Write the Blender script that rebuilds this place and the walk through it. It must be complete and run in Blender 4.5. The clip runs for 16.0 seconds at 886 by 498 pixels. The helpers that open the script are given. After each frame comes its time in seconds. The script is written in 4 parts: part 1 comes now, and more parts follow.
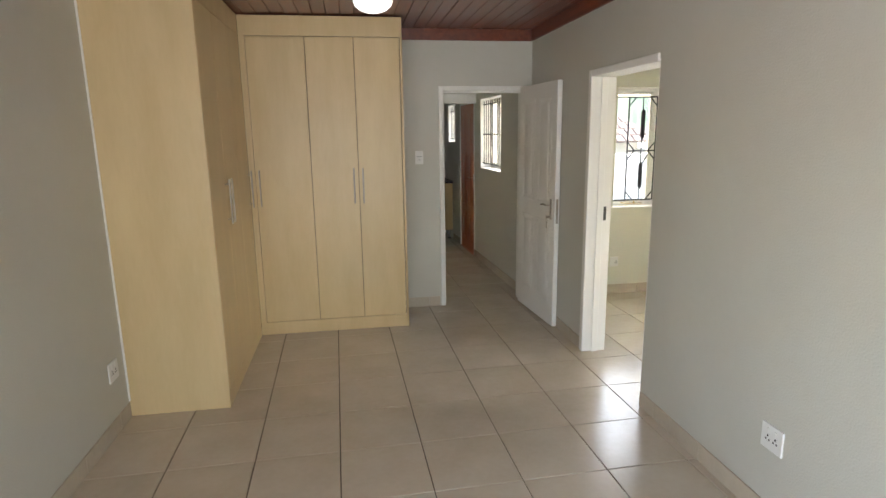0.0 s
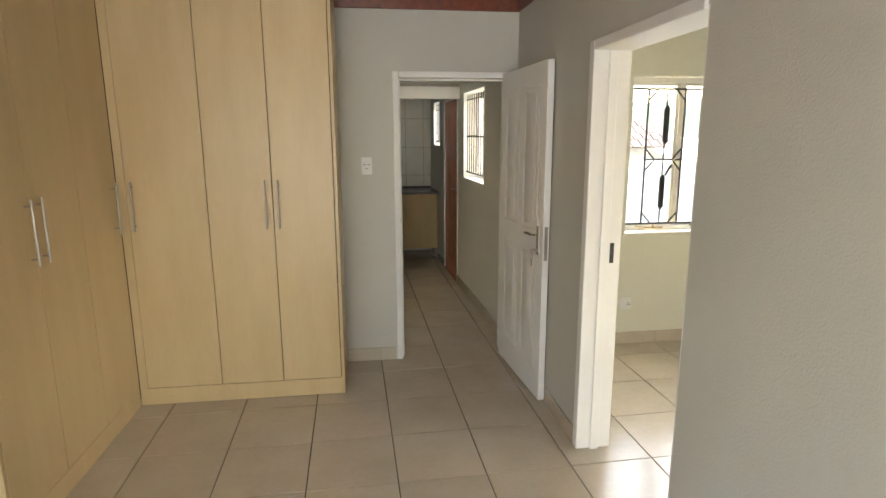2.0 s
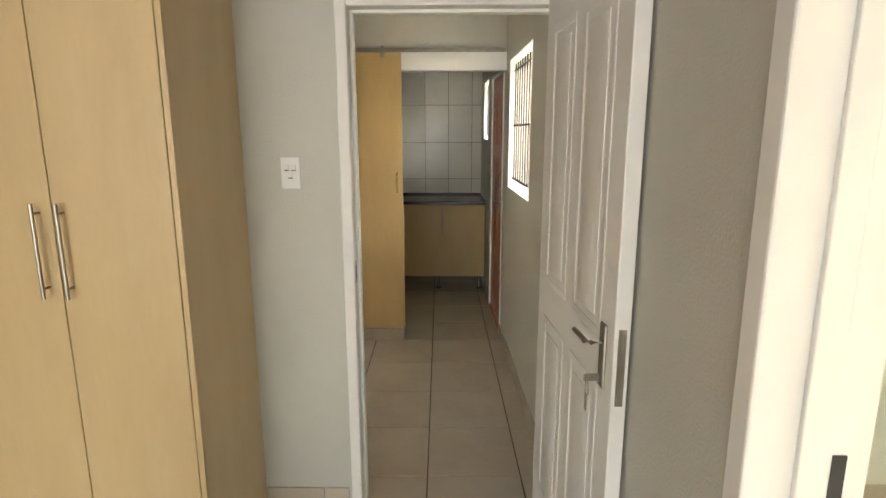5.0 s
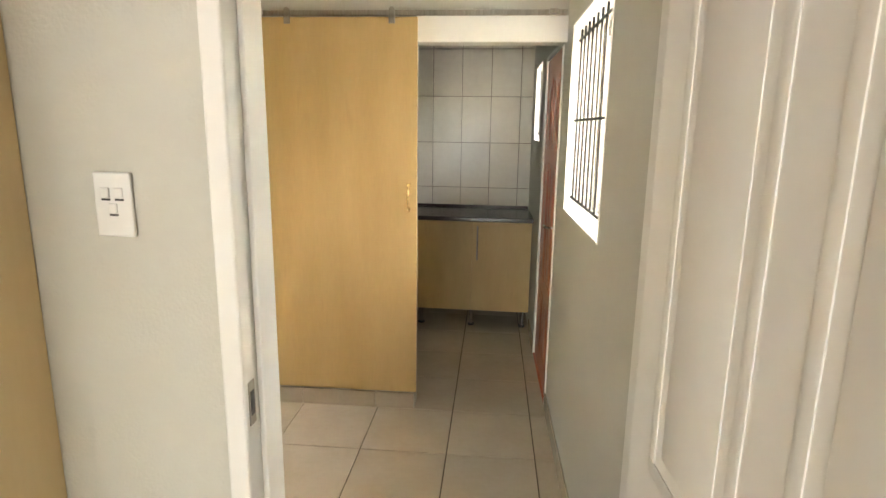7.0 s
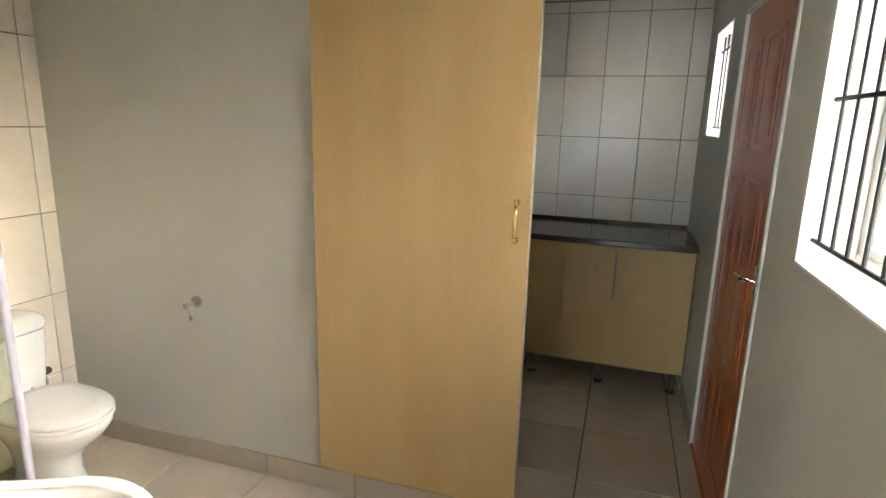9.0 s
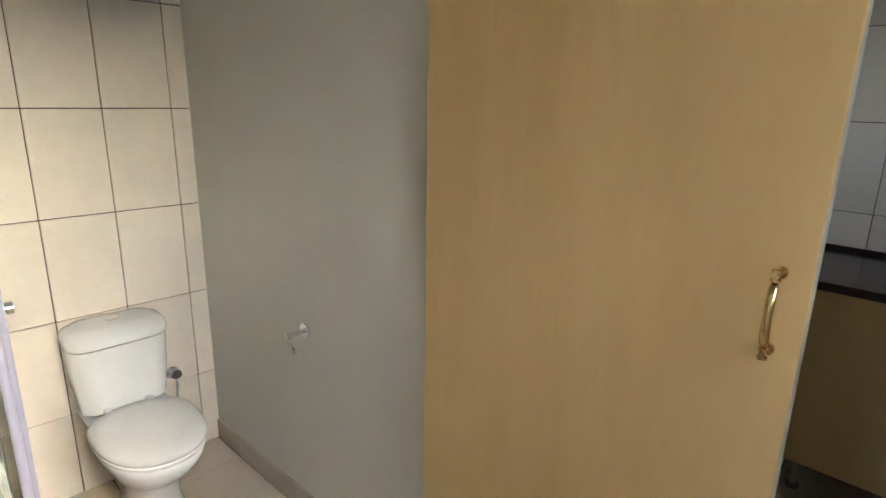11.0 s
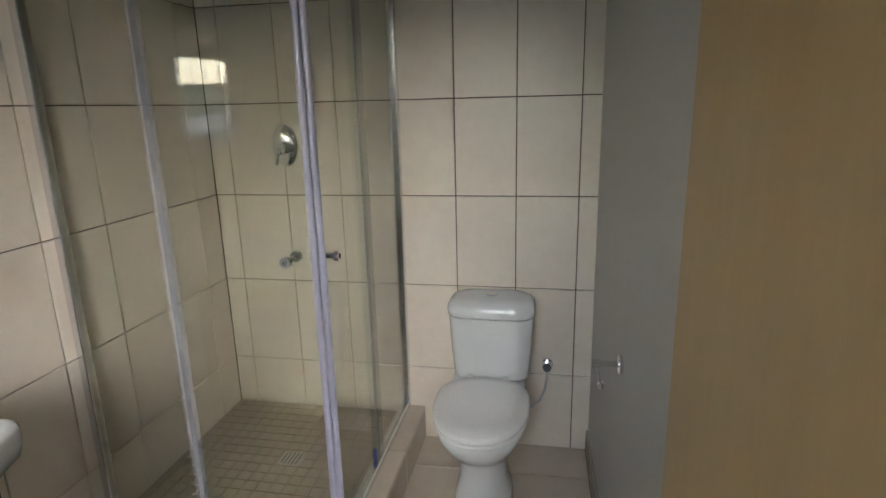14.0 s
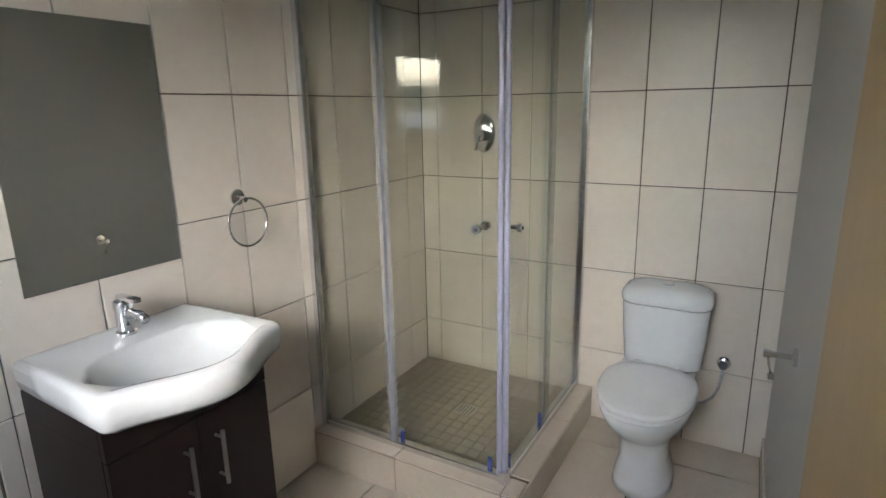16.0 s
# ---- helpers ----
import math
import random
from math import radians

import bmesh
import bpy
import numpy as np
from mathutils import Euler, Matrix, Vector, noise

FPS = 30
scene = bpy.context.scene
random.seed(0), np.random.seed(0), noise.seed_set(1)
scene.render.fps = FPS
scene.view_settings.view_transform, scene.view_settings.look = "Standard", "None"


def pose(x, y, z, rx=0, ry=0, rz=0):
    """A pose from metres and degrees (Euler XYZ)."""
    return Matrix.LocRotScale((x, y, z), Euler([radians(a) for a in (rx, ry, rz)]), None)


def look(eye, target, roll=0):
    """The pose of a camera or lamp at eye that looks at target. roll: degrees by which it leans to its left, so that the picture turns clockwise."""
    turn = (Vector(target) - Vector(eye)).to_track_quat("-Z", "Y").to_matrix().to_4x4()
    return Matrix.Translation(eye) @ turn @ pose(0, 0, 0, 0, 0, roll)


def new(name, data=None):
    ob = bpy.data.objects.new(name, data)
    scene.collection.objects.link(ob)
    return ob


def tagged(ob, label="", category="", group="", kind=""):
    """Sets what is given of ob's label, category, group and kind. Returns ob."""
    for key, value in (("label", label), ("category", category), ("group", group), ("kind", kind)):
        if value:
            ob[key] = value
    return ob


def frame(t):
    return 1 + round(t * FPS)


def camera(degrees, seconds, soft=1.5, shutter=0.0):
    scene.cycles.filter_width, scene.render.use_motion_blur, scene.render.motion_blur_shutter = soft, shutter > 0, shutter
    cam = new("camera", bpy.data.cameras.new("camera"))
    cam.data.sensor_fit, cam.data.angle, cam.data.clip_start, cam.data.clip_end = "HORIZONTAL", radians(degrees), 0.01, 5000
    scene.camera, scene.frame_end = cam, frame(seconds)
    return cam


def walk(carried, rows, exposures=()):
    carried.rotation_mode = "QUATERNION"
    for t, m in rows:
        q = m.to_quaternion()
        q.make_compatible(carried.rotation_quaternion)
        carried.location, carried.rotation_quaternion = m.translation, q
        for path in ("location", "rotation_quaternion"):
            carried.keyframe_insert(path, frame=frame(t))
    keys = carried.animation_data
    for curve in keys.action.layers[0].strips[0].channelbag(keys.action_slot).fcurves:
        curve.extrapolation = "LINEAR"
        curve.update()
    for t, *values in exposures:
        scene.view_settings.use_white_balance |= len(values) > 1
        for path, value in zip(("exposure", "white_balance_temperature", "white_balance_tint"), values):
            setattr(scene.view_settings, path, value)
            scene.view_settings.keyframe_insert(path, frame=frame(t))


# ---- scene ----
cam = camera(76.2, 16.0)
PATH = [
    (0, (0.34, -0.357, 1.638), (0.647, 1.577, 1.231), -0.8),
    (0.5, (0.496, -0.029, 1.622), (0.801, 1.906, 1.217), -0.7),
    (1, (0.626, 0.294, 1.608), (0.928, 2.23, 1.207), -0.4),
    (1.5, (0.755, 0.588, 1.606), (1.052, 2.526, 1.211), -0.3),
    (2, (0.943, 0.867, 1.615), (1.206, 2.81, 1.219), -0.2),
    (2.5, (1.102, 1.155, 1.6), (1.317, 3.102, 1.2), -0.1),
    (3, (1.224, 1.448, 1.604), (1.408, 3.399, 1.202), 0.1),
    (3.5, (1.345, 1.746, 1.606), (1.471, 3.701, 1.2), 0.2),
    (4, (1.434, 2.038, 1.583), (1.483, 3.995, 1.173), 0.1),
    (4.2, (1.461, 2.169, 1.564), (1.488, 4.127, 1.16), 0.0),
    (6.5, (1.662, 3.567, 1.554), (1.505, 5.518, 1.142), 0.6),
    (7, (1.657, 3.848, 1.549), (1.44, 5.794, 1.138), 0.8),
    (7.5, (1.623, 4.144, 1.545), (1.334, 6.079, 1.131), 0.8),
    (8, (1.608, 4.422, 1.541), (1.26, 6.346, 1.122), 0.9),
    (8.5, (1.569, 4.683, 1.543), (1.096, 6.579, 1.113), 1.2),
    (9, (1.521, 4.906, 1.522), (0.891, 6.753, 1.083), 1.5),
    (9.2, (1.498, 5.004, 1.514), (0.813, 6.831, 1.074), 1.5),
    (11.3, (1.338, 5.93, 1.515), (-0.138, 7.172, 0.988), 0.9),
    (11.5, (1.328, 6.02, 1.510), (-0.23, 7.152, 0.980), 0.7),
    (12, (1.342, 6.215, 1.488), (-0.432, 6.984, 0.968), -0.2),
    (12.5, (1.334, 6.339, 1.441), (-0.554, 6.78, 0.95), -0.9),
    (13, (1.252, 6.413, 1.431), (-0.683, 6.544, 0.944), -1.1),
    (13.5, (1.236, 6.487, 1.44), (-0.701, 6.385, 0.952), -1.1),
    (14, (1.24, 6.539, 1.428), (-0.664, 6.173, 0.938), -1.4),
    (14.5, (1.282, 6.559, 1.429), (-0.571, 5.985, 0.939), -1.3),
    (15, (1.34, 6.576, 1.426), (-0.458, 5.849, 0.936), -1.3),
    (15.5, (1.376, 6.592, 1.415), (-0.37, 5.747, 0.93), -1.2),
    (16, (1.436, 6.628, 1.401), (-0.242, 5.652, 0.919), -1.1),
]
EXPO = [(0.0, 3.8, 6500, 10), (1.5, 3.9, 6900, 10), (2.5, 4.1, 6800, 10), (3.5, 4.3, 6600, 10), (4.0, 4.35, 6600, 10), (6.5, 4.9, 7400, 10), (7.0, 5.1, 7100, 10),
        (8.0, 5.1, 6700, 10), (8.5, 4.9, 6300, 10), (9.0, 4.7, 6250, 10), (11.5, 4.1, 5800, 10), (12.0, 3.95, 5750, 10), (12.5, 3.5, 5700, 10), (13.5, 3.1, 5500, 10), (14.5, 3.2, 5250, 10), (15.5, 3.5, 5200, 10), (16.0, 3.3, 5200, 10)]
rows = [(t, look(eye, target, roll)) for t, eye, target, roll in PATH]
walk(cam, rows, EXPO)

# ---- world and sun: bright overcast daylight ----
SUN_EL, SUN_AZ = radians(26), radians(76)
world = bpy.data.worlds.new("world")
scene.world = world
world.use_nodes = True
wn = world.node_tree
sky = wn.nodes.new("ShaderNodeTexSky")
sky.sky_type, sky.sun_disc = "NISHITA", False
sky.sun_elevation, sky.sun_rotation = SUN_EL, SUN_AZ
sky.air_density, sky.dust_density = 1.0, 4.0
back = wn.nodes["Background"]
back.inputs["Strength"].default_value = 0.15
wn.links.new(sky.outputs[0], back.inputs["Color"])
sun = new("sun", bpy.data.lights.new("sun", "SUN"))
sun.data.energy, sun.data.angle, sun.data.color = 0.95, radians(100), (0.98, 1.0, 1.02)
sun.matrix_world = look((math.sin(SUN_AZ) * 30, math.cos(SUN_AZ) * 30, 30 * math.tan(SUN_EL)), (0, 0, 0))


def window_lamp(name, eye, target, w, h, watts):
    """A fill lamp in a window's opening, in place of the sky's light."""
    l = bpy.data.lights.new(name, "AREA")
    l.shape, l.size, l.size_y, l.energy, l.color = "RECTANGLE", w, h, watts, (1.0, 0.98, 0.95)
    ob = new(name, l)
    ob.matrix_world = look(eye, target)
    return ob


# fill lamps at two unseen openings, added to brighten the bedroom
window_lamp("bedroom_sky_fill", (0.5, -2.05, 1.05), (1.5, 2.6, 0.35), 1.9, 1.9, 4.0)
window_lamp("bedroom_sky_fill_side", (-1.075, -0.9, 1.45), (2.0, 0.5, 0.5), 1.5, 1.15, 2.2)


# ---- materials ----
def nodes_of(m):
    m.use_nodes = True
    return m.node_tree.nodes, m.node_tree.links, m.node_tree.nodes["Principled BSDF"]


def surface(name, dark, light, scale=3.0, rough=0.5, bump=0.0, bump_scale=60.0, stretch=(1, 1, 1), metal=0.0,
            fine=40.0, fine_amount=0.25, spread=0.0, coat=0.0, rough_vary=0.08, spec=0.5, flecks=0.0):
    """A material with variation at two scales, in metres, and a fine relief. spread: how much pieces differ."""
    m = bpy.data.materials.new(name)
    n, l, b = nodes_of(m)
    geo = n.new("ShaderNodeNewGeometry")
    mp = n.new("ShaderNodeMapping")
    mp.inputs["Scale"].default_value = stretch
    info = n.new("ShaderNodeObjectInfo")
    off = n.new("ShaderNodeVectorMath"); off.operation = "MULTIPLY_ADD"
    off.inputs[1].default_value = (7.3 * (spread > 0), 3.1 * (spread > 0), 5.7 * (spread > 0))
    l.new(info.outputs["Random"], off.inputs[0]); l.new(geo.outputs["Position"], off.inputs[2])
    l.new(off.outputs[0], mp.inputs["Vector"])
    n1 = n.new("ShaderNodeTexNoise"); n1.inputs["Scale"].default_value = scale; n1.inputs["Detail"].default_value = 4
    n2 = n.new("ShaderNodeTexNoise"); n2.inputs["Scale"].default_value = fine; n2.inputs["Detail"].default_value = 3
    l.new(mp.outputs[0], n1.inputs["Vector"]); l.new(mp.outputs[0], n2.inputs["Vector"])
    mixf = n.new("ShaderNodeMix"); mixf.inputs[0].default_value = fine_amount
    l.new(n1.outputs["Fac"], mixf.inputs[2]); l.new(n2.outputs["Fac"], mixf.inputs[3])
    ramp = n.new("ShaderNodeValToRGB")
    ramp.color_ramp.elements[0].position, ramp.color_ramp.elements[1].position = 0.32, 0.68
    ramp.color_ramp.elements[0].color, ramp.color_ramp.elements[1].color = (*dark, 1), (*light, 1)
    l.new(mixf.outputs[0], ramp.inputs[0])
    colour = ramp.outputs[0]
    if flecks:
        nf = n.new("ShaderNodeTexNoise"); nf.inputs["Scale"].default_value = 16; nf.inputs["Detail"].default_value = 1
        l.new(mp.outputs[0], nf.inputs["Vector"])
        fr = n.new("ShaderNodeMapRange"); fr.inputs["From Min"].default_value, fr.inputs["From Max"].default_value = 0.66, 0.78
        fr.inputs["To Max"].default_value = flecks
        mc = n.new("ShaderNodeMix"); mc.data_type = "RGBA"
        mc.inputs[7].default_value = (dark[0] * 0.55, dark[1] * 0.5, dark[2] * 0.45, 1)
        l.new(nf.outputs["Fac"], fr.inputs["Value"]); l.new(fr.outputs[0], mc.inputs[0]); l.new(colour, mc.inputs[6])
        colour = mc.outputs[2]
    hsv = n.new("ShaderNodeHueSaturation")
    mr = n.new("ShaderNodeMapRange")
    mr.inputs["To Min"].default_value, mr.inputs["To Max"].default_value = 1 - spread, 1 + spread
    l.new(info.outputs["Random"], mr.inputs["Value"]); l.new(mr.outputs[0], hsv.inputs["Value"])
    l.new(colour, hsv.inputs["Color"]); l.new(hsv.outputs[0], b.inputs["Base Color"])
    rr = n.new("ShaderNodeMapRange")
    lo, hi = max(0.02, rough - rough_vary), min(1, rough + rough_vary)
    lo, hi = (lo, min(hi, 0.265)) if rough < 0.274 else (max(lo, 0.285), hi)
    rr.inputs["To Min"].default_value, rr.inputs["To Max"].default_value = lo, hi
    l.new(n1.outputs["Fac"], rr.inputs["Value"]); l.new(rr.outputs[0], b.inputs["Roughness"])
    b.inputs["Metallic"].default_value = metal
    b.inputs["Coat Weight"].default_value = coat
    b.inputs["Coat Roughness"].default_value = 0.08
    b.inputs["Specular IOR Level"].default_value = spec
    if bump:
        nb = n.new("ShaderNodeTexNoise"); nb.inputs["Scale"].default_value = bump_scale; nb.inputs["Detail"].default_value = 4
        l.new(mp.outputs[0], nb.inputs["Vector"])
        bp = n.new("ShaderNodeBump"); bp.inputs["Distance"].default_value = bump; bp.inputs["Strength"].default_value = 0.9
        l.new(nb.outputs["Fac"], bp.inputs["Height"]); l.new(bp.outputs[0], b.inputs["Normal"])
    return m


def clear_glass(name, tint, gain):
    """Thin clear glass: light passes straight through, gloss by Fresnel."""
    m = bpy.data.materials.new(name)
    n, l, b = nodes_of(m)
    out = n["Material Output"]
    tr = n.new("ShaderNodeBsdfTransparent"); tr.inputs[0].default_value = (*tint, 1)
    gl = n.new("ShaderNodeBsdfGlossy"); gl.inputs["Roughness"].default_value = 0.005
    lw = n.new("ShaderNodeLayerWeight"); lw.inputs[0].default_value = 0.5
    pw = n.new("ShaderNodeMath"); pw.operation = "POWER"; pw.inputs[1].default_value = 5.0
    mu = n.new("ShaderNodeMath"); mu.operation, mu.use_clamp = "MULTIPLY_ADD", True
    mu.inputs[1].default_value, mu.inputs[2].default_value = 0.9, gain
    l.new(lw.outputs["Facing"], pw.inputs[0])
    mx = n.new("ShaderNodeMixShader")
    l.new(pw.outputs[0], mu.inputs[0]); l.new(mu.outputs[0], mx.inputs[0])
    l.new(tr.outputs[0], mx.inputs[1]); l.new(gl.outputs[0], mx.inputs[2]); l.new(mx.outputs[0], out.inputs[0])
    n.remove(b)
    return m


def frosted(name, colour, clear):
    """Milky plastic that lets part of the light straight through."""
    m = bpy.data.materials.new(name)
    n, l, b = nodes_of(m)
    b.inputs["Base Color"].default_value, b.inputs["Roughness"].default_value = (*colour, 1), 0.35
    tr = n.new("ShaderNodeBsdfTransparent")
    ns = n.new("ShaderNodeTexNoise"); ns.inputs["Scale"].default_value = 30
    mr = n.new("ShaderNodeMapRange")
    mr.inputs["To Min"].default_value, mr.inputs["To Max"].default_value = clear - 0.08, clear + 0.08
    mx = n.new("ShaderNodeMixShader")
    l.new(ns.outputs["Fac"], mr.inputs["Value"]); l.new(mr.outputs[0], mx.inputs[0])
    l.new(b.outputs[0], mx.inputs[1]); l.new(tr.outputs[0], mx.inputs[2]); l.new(mx.outputs[0], n["Material Output"].inputs[0])
    return m


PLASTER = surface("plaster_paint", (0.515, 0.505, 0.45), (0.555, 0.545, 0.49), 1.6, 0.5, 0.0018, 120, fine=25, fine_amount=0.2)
# plaster in a paler, greener tone with a finer relief
PLASTER_SIDE = surface("side_room_plaster", (0.66, 0.66, 0.56), (0.70, 0.70, 0.60), 1.5, 0.5, 0.0012, 110)
WHITE_GLOSS = surface("white_gloss_paint", (0.765, 0.755, 0.725), (0.80, 0.79, 0.76), 3, 0.45, 0.0002, 150, rough_vary=0.03)
WHITE_CEIL = surface("white_ceiling_paint", (0.70, 0.69, 0.66), (0.78, 0.77, 0.74), 1.5, 0.7, 0.001, 80)
MAPLE = surface("maple_laminate", (0.555, 0.415, 0.222), (0.63, 0.485, 0.275), 4, 0.36, 0.00015, 60, stretch=(1.6, 1.6, 0.3), fine=45, fine_amount=0.22, rough_vary=0.04)
MAPLE_RAW = surface("maple_veneer", (0.51, 0.35, 0.148), (0.59, 0.42, 0.192), 4, 0.46, 0.00015, 60, stretch=(1.6, 1.6, 0.3), fine=45, fine_amount=0.22, rough_vary=0.04, flecks=0.12)
# shade in the door gaps, given as a near-black colour
GAP_SHADE = surface("gap_shade", (0.02, 0.015, 0.01), (0.03, 0.022, 0.015), 3, 0.8)
FLOOR_TILE = surface("floor_tile", (0.515, 0.447, 0.345), (0.595, 0.527, 0.425), 3.5, 0.23, 0.0004, 25, fine=30, spread=0.035, spec=0.5)
SKIRT_TILE = surface("skirting_tile", (0.46, 0.40, 0.315), (0.54, 0.475, 0.385), 3.5, 0.25, 0.0004, 25, spread=0.03)
GROUT = surface("grout", (0.075, 0.06, 0.042), (0.12, 0.095, 0.07), 6, 0.9, 0.0005, 200)
WALL_TILE = surface("wall_tile", (0.68, 0.61, 0.51), (0.76, 0.69, 0.59), 3, 0.34, 0.0012, 9, fine=24, spread=0.02, coat=0.04)
KITCHEN_TILE = surface("kitchen_wall_tile", (0.60, 0.57, 0.50), (0.68, 0.65, 0.58), 3, 0.36, 0.0012, 9, fine=24, spread=0.02)
WALL_GROUT = surface("wall_grout", (0.10, 0.07, 0.048), (0.15, 0.11, 0.08), 6, 0.9)
MOSAIC = surface("mosaic_tile", (0.285, 0.245, 0.185), (0.34, 0.295, 0.225), 12, 0.4, spread=0.03)
CEIL_WOOD = surface("varnished_ceiling_wood", (0.105, 0.020, 0.007), (0.20, 0.042, 0.014), 6, 0.3, 0.0006, 30, stretch=(5, 0.4, 5), coat=0.3)
RED_WOOD = surface("red_varnished_wood", (0.36, 0.065, 0.016), (0.54, 0.125, 0.034), 6, 0.3, 0.0006, 30, stretch=(4, 4, 0.35), coat=0.4)
CERAMIC = surface("white_ceramic", (0.67, 0.68, 0.67), (0.71, 0.72, 0.71), 2, 0.07, rough_vary=0.03, coat=0.4)
SEAT = surface("white_seat_plastic", (0.74, 0.74, 0.73), (0.79, 0.79, 0.78), 2, 0.22)
CHROME = surface("chrome", (0.72, 0.72, 0.74), (0.82, 0.82, 0.84), 5, 0.1, metal=1.0, rough_vary=0.05)
ALU = surface("bright_aluminium", (0.70, 0.70, 0.73), (0.80, 0.80, 0.83), 5, 0.22, metal=1.0)
BRUSHED = surface("brushed_steel", (0.34, 0.31, 0.27), (0.44, 0.41, 0.36), 20, 0.32, metal=1.0, stretch=(4, 4, 0.5))
BRASS = surface("worn_brass", (0.50, 0.36, 0.16), (0.68, 0.52, 0.26), 40, 0.25, metal=1.0)
BLACK_IRON = surface("black_iron", (0.012, 0.012, 0.012), (0.03, 0.03, 0.03), 30, 0.45, 0.0003, 120)
DARK_TOP = surface("dark_laminate", (0.020, 0.013, 0.013), (0.05, 0.036, 0.034), 160, 0.22, fine=400, fine_amount=0.5)
ESPRESSO = surface("espresso_laminate", (0.010, 0.0055, 0.005), (0.018, 0.010, 0.0085), 5, 0.3, stretch=(3, 3, 0.4))
SOCKET = surface("white_plastic", (0.72, 0.72, 0.70), (0.77, 0.77, 0.75), 5, 0.3)
# dark plastic parts, and blocks that paint the shade inside openings
DARK_PLASTIC_AND_SHADE = surface("dark_plastic_and_shade", (0.02, 0.02, 0.02), (0.04, 0.04, 0.04), 5, 0.4)
BLUE_PLASTIC = surface("blue_plastic", (0.03, 0.05, 0.22), (0.05, 0.08, 0.30), 5, 0.3)
HOSE = surface("braided_hose", (0.35, 0.35, 0.36), (0.6, 0.6, 0.62), 300, 0.3, metal=1.0)
MIRROR = surface("mirror", (0.80, 0.80, 0.745), (0.82, 0.82, 0.765), 2, 0.015, metal=1.0, rough_vary=0.005)
GLASS = clear_glass("window_glass", (0.97, 0.98, 0.975), 0.04)
SHOWER_GLASS = clear_glass("shower_glass", (0.90, 0.912, 0.875), 0.036)
STRIP = frosted("frosted_strip", (0.50, 0.50, 0.56), 0.84)
LILAC = surface("satin_strip", (0.29, 0.29, 0.38), (0.35, 0.35, 0.45), 5, 0.3, stretch=(3, 3, 0.2), coat=0.3)
EXT_WALL = surface("exterior_plaster", (0.60, 0.56, 0.48), (0.70, 0.66, 0.58), 2, 0.8, 0.003, 60)
ROOF_TILE = surface("roof_tile", (0.14, 0.095, 0.075), (0.20, 0.14, 0.11), 3, 0.7, fine=12, spread=0.1)
PAVING = surface("concrete_paving", (0.46, 0.44, 0.40), (0.56, 0.54, 0.50), 1.5, 0.8, 0.003, 60)
HILL = surface("far_hill", (0.10, 0.14, 0.075), (0.18, 0.21, 0.13), 0.02, 0.9, fine=0.1)
dome = bpy.data.materials.new("lit_opal_glass")
dn, dl, db = nodes_of(dome)
db.inputs["Base Color"].default_value = (0.85, 0.85, 0.83, 1)
db.inputs["Emission Color"].default_value = (1, 0.97, 0.92, 1)
db.inputs["Emission Strength"].default_value = 0.15

# ---- mesh helpers ----
FRAME = [Matrix.Identity(4)]
PART = pose(-0.2, 6.740, 0, 0, 0, 1.5) @ Matrix.Translation((0.2, -6.745, 0))
HALL = pose(1.985, 5.12, 0, 0, 0, 2.15)
WORLD = {}


def thing(name, label, category, at=(0, 0, 0), group="", kind=""):
    ob = new(name)
    ob.empty_display_size = 0.1
    m = FRAME[0] @ Matrix.Translation(at)
    ob.matrix_basis = m
    WORLD[ob.name] = m
    return tagged(ob, label, category, group, kind)


def part(name, bm, material, parent=None, label="", smooth=False):
    """Links a bmesh, in room coordinates, as one mesh under a thing or a part."""
    m = WORLD[parent.name] if parent else Matrix.Identity(4)
    bm.transform(m.inverted() @ FRAME[0])
    me = bpy.data.meshes.new(name)
    bm.normal_update()
    bm.to_mesh(me)
    bm.free()
    me.materials.append(material)
    if smooth:
        for p in me.polygons:
            p.use_smooth = True
        if smooth != "all":
            me.set_sharp_from_angle(angle=radians(40))
    ob = new(name, me)
    ob.parent = parent
    WORLD[ob.name] = m
    return tagged(ob, label)


def setting(name, bm, material, label, category):
    return tagged(part(name, bm, material), label, category, kind="structure")


def box(x0, x1, y0, y1, z0, z1, bevel=0.0, bm=None, seg=2):
    target = bm or bmesh.new()
    b = bmesh.new() if bm else target
    vs = [b.verts.new((x, y, z)) for x in (x0, x1) for y in (y0, y1) for z in (z0, z1)]
    for f in ((0, 1, 3, 2), (4, 6, 7, 5), (0, 4, 5, 1), (2, 3, 7, 6), (0, 2, 6, 4), (1, 5, 7, 3)):
        b.faces.new([vs[i] for i in f])
    if bevel:
        bmesh.ops.bevel(b, geom=b.edges[:], offset=bevel, segments=seg, affect="EDGES", profile=0.5)
    if bm:
        me = bpy.data.meshes.new("tmp")
        b.to_mesh(me); b.free()
        bm.from_mesh(me)
        bpy.data.meshes.remove(me)
    return target


def rod(p, q, r, bm=None, seg=12, r2=None):
    bm = bm or bmesh.new()
    p, q = Vector(p), Vector(q)
    m = Matrix.Translation((p + q) / 2) @ (q - p).to_track_quat("Z", "Y").to_matrix().to_4x4()
    bmesh.ops.create_cone(bm, cap_ends=True, segments=seg, radius1=r, radius2=r if r2 is None else r2, depth=(q - p).length, matrix=m)
    return bm


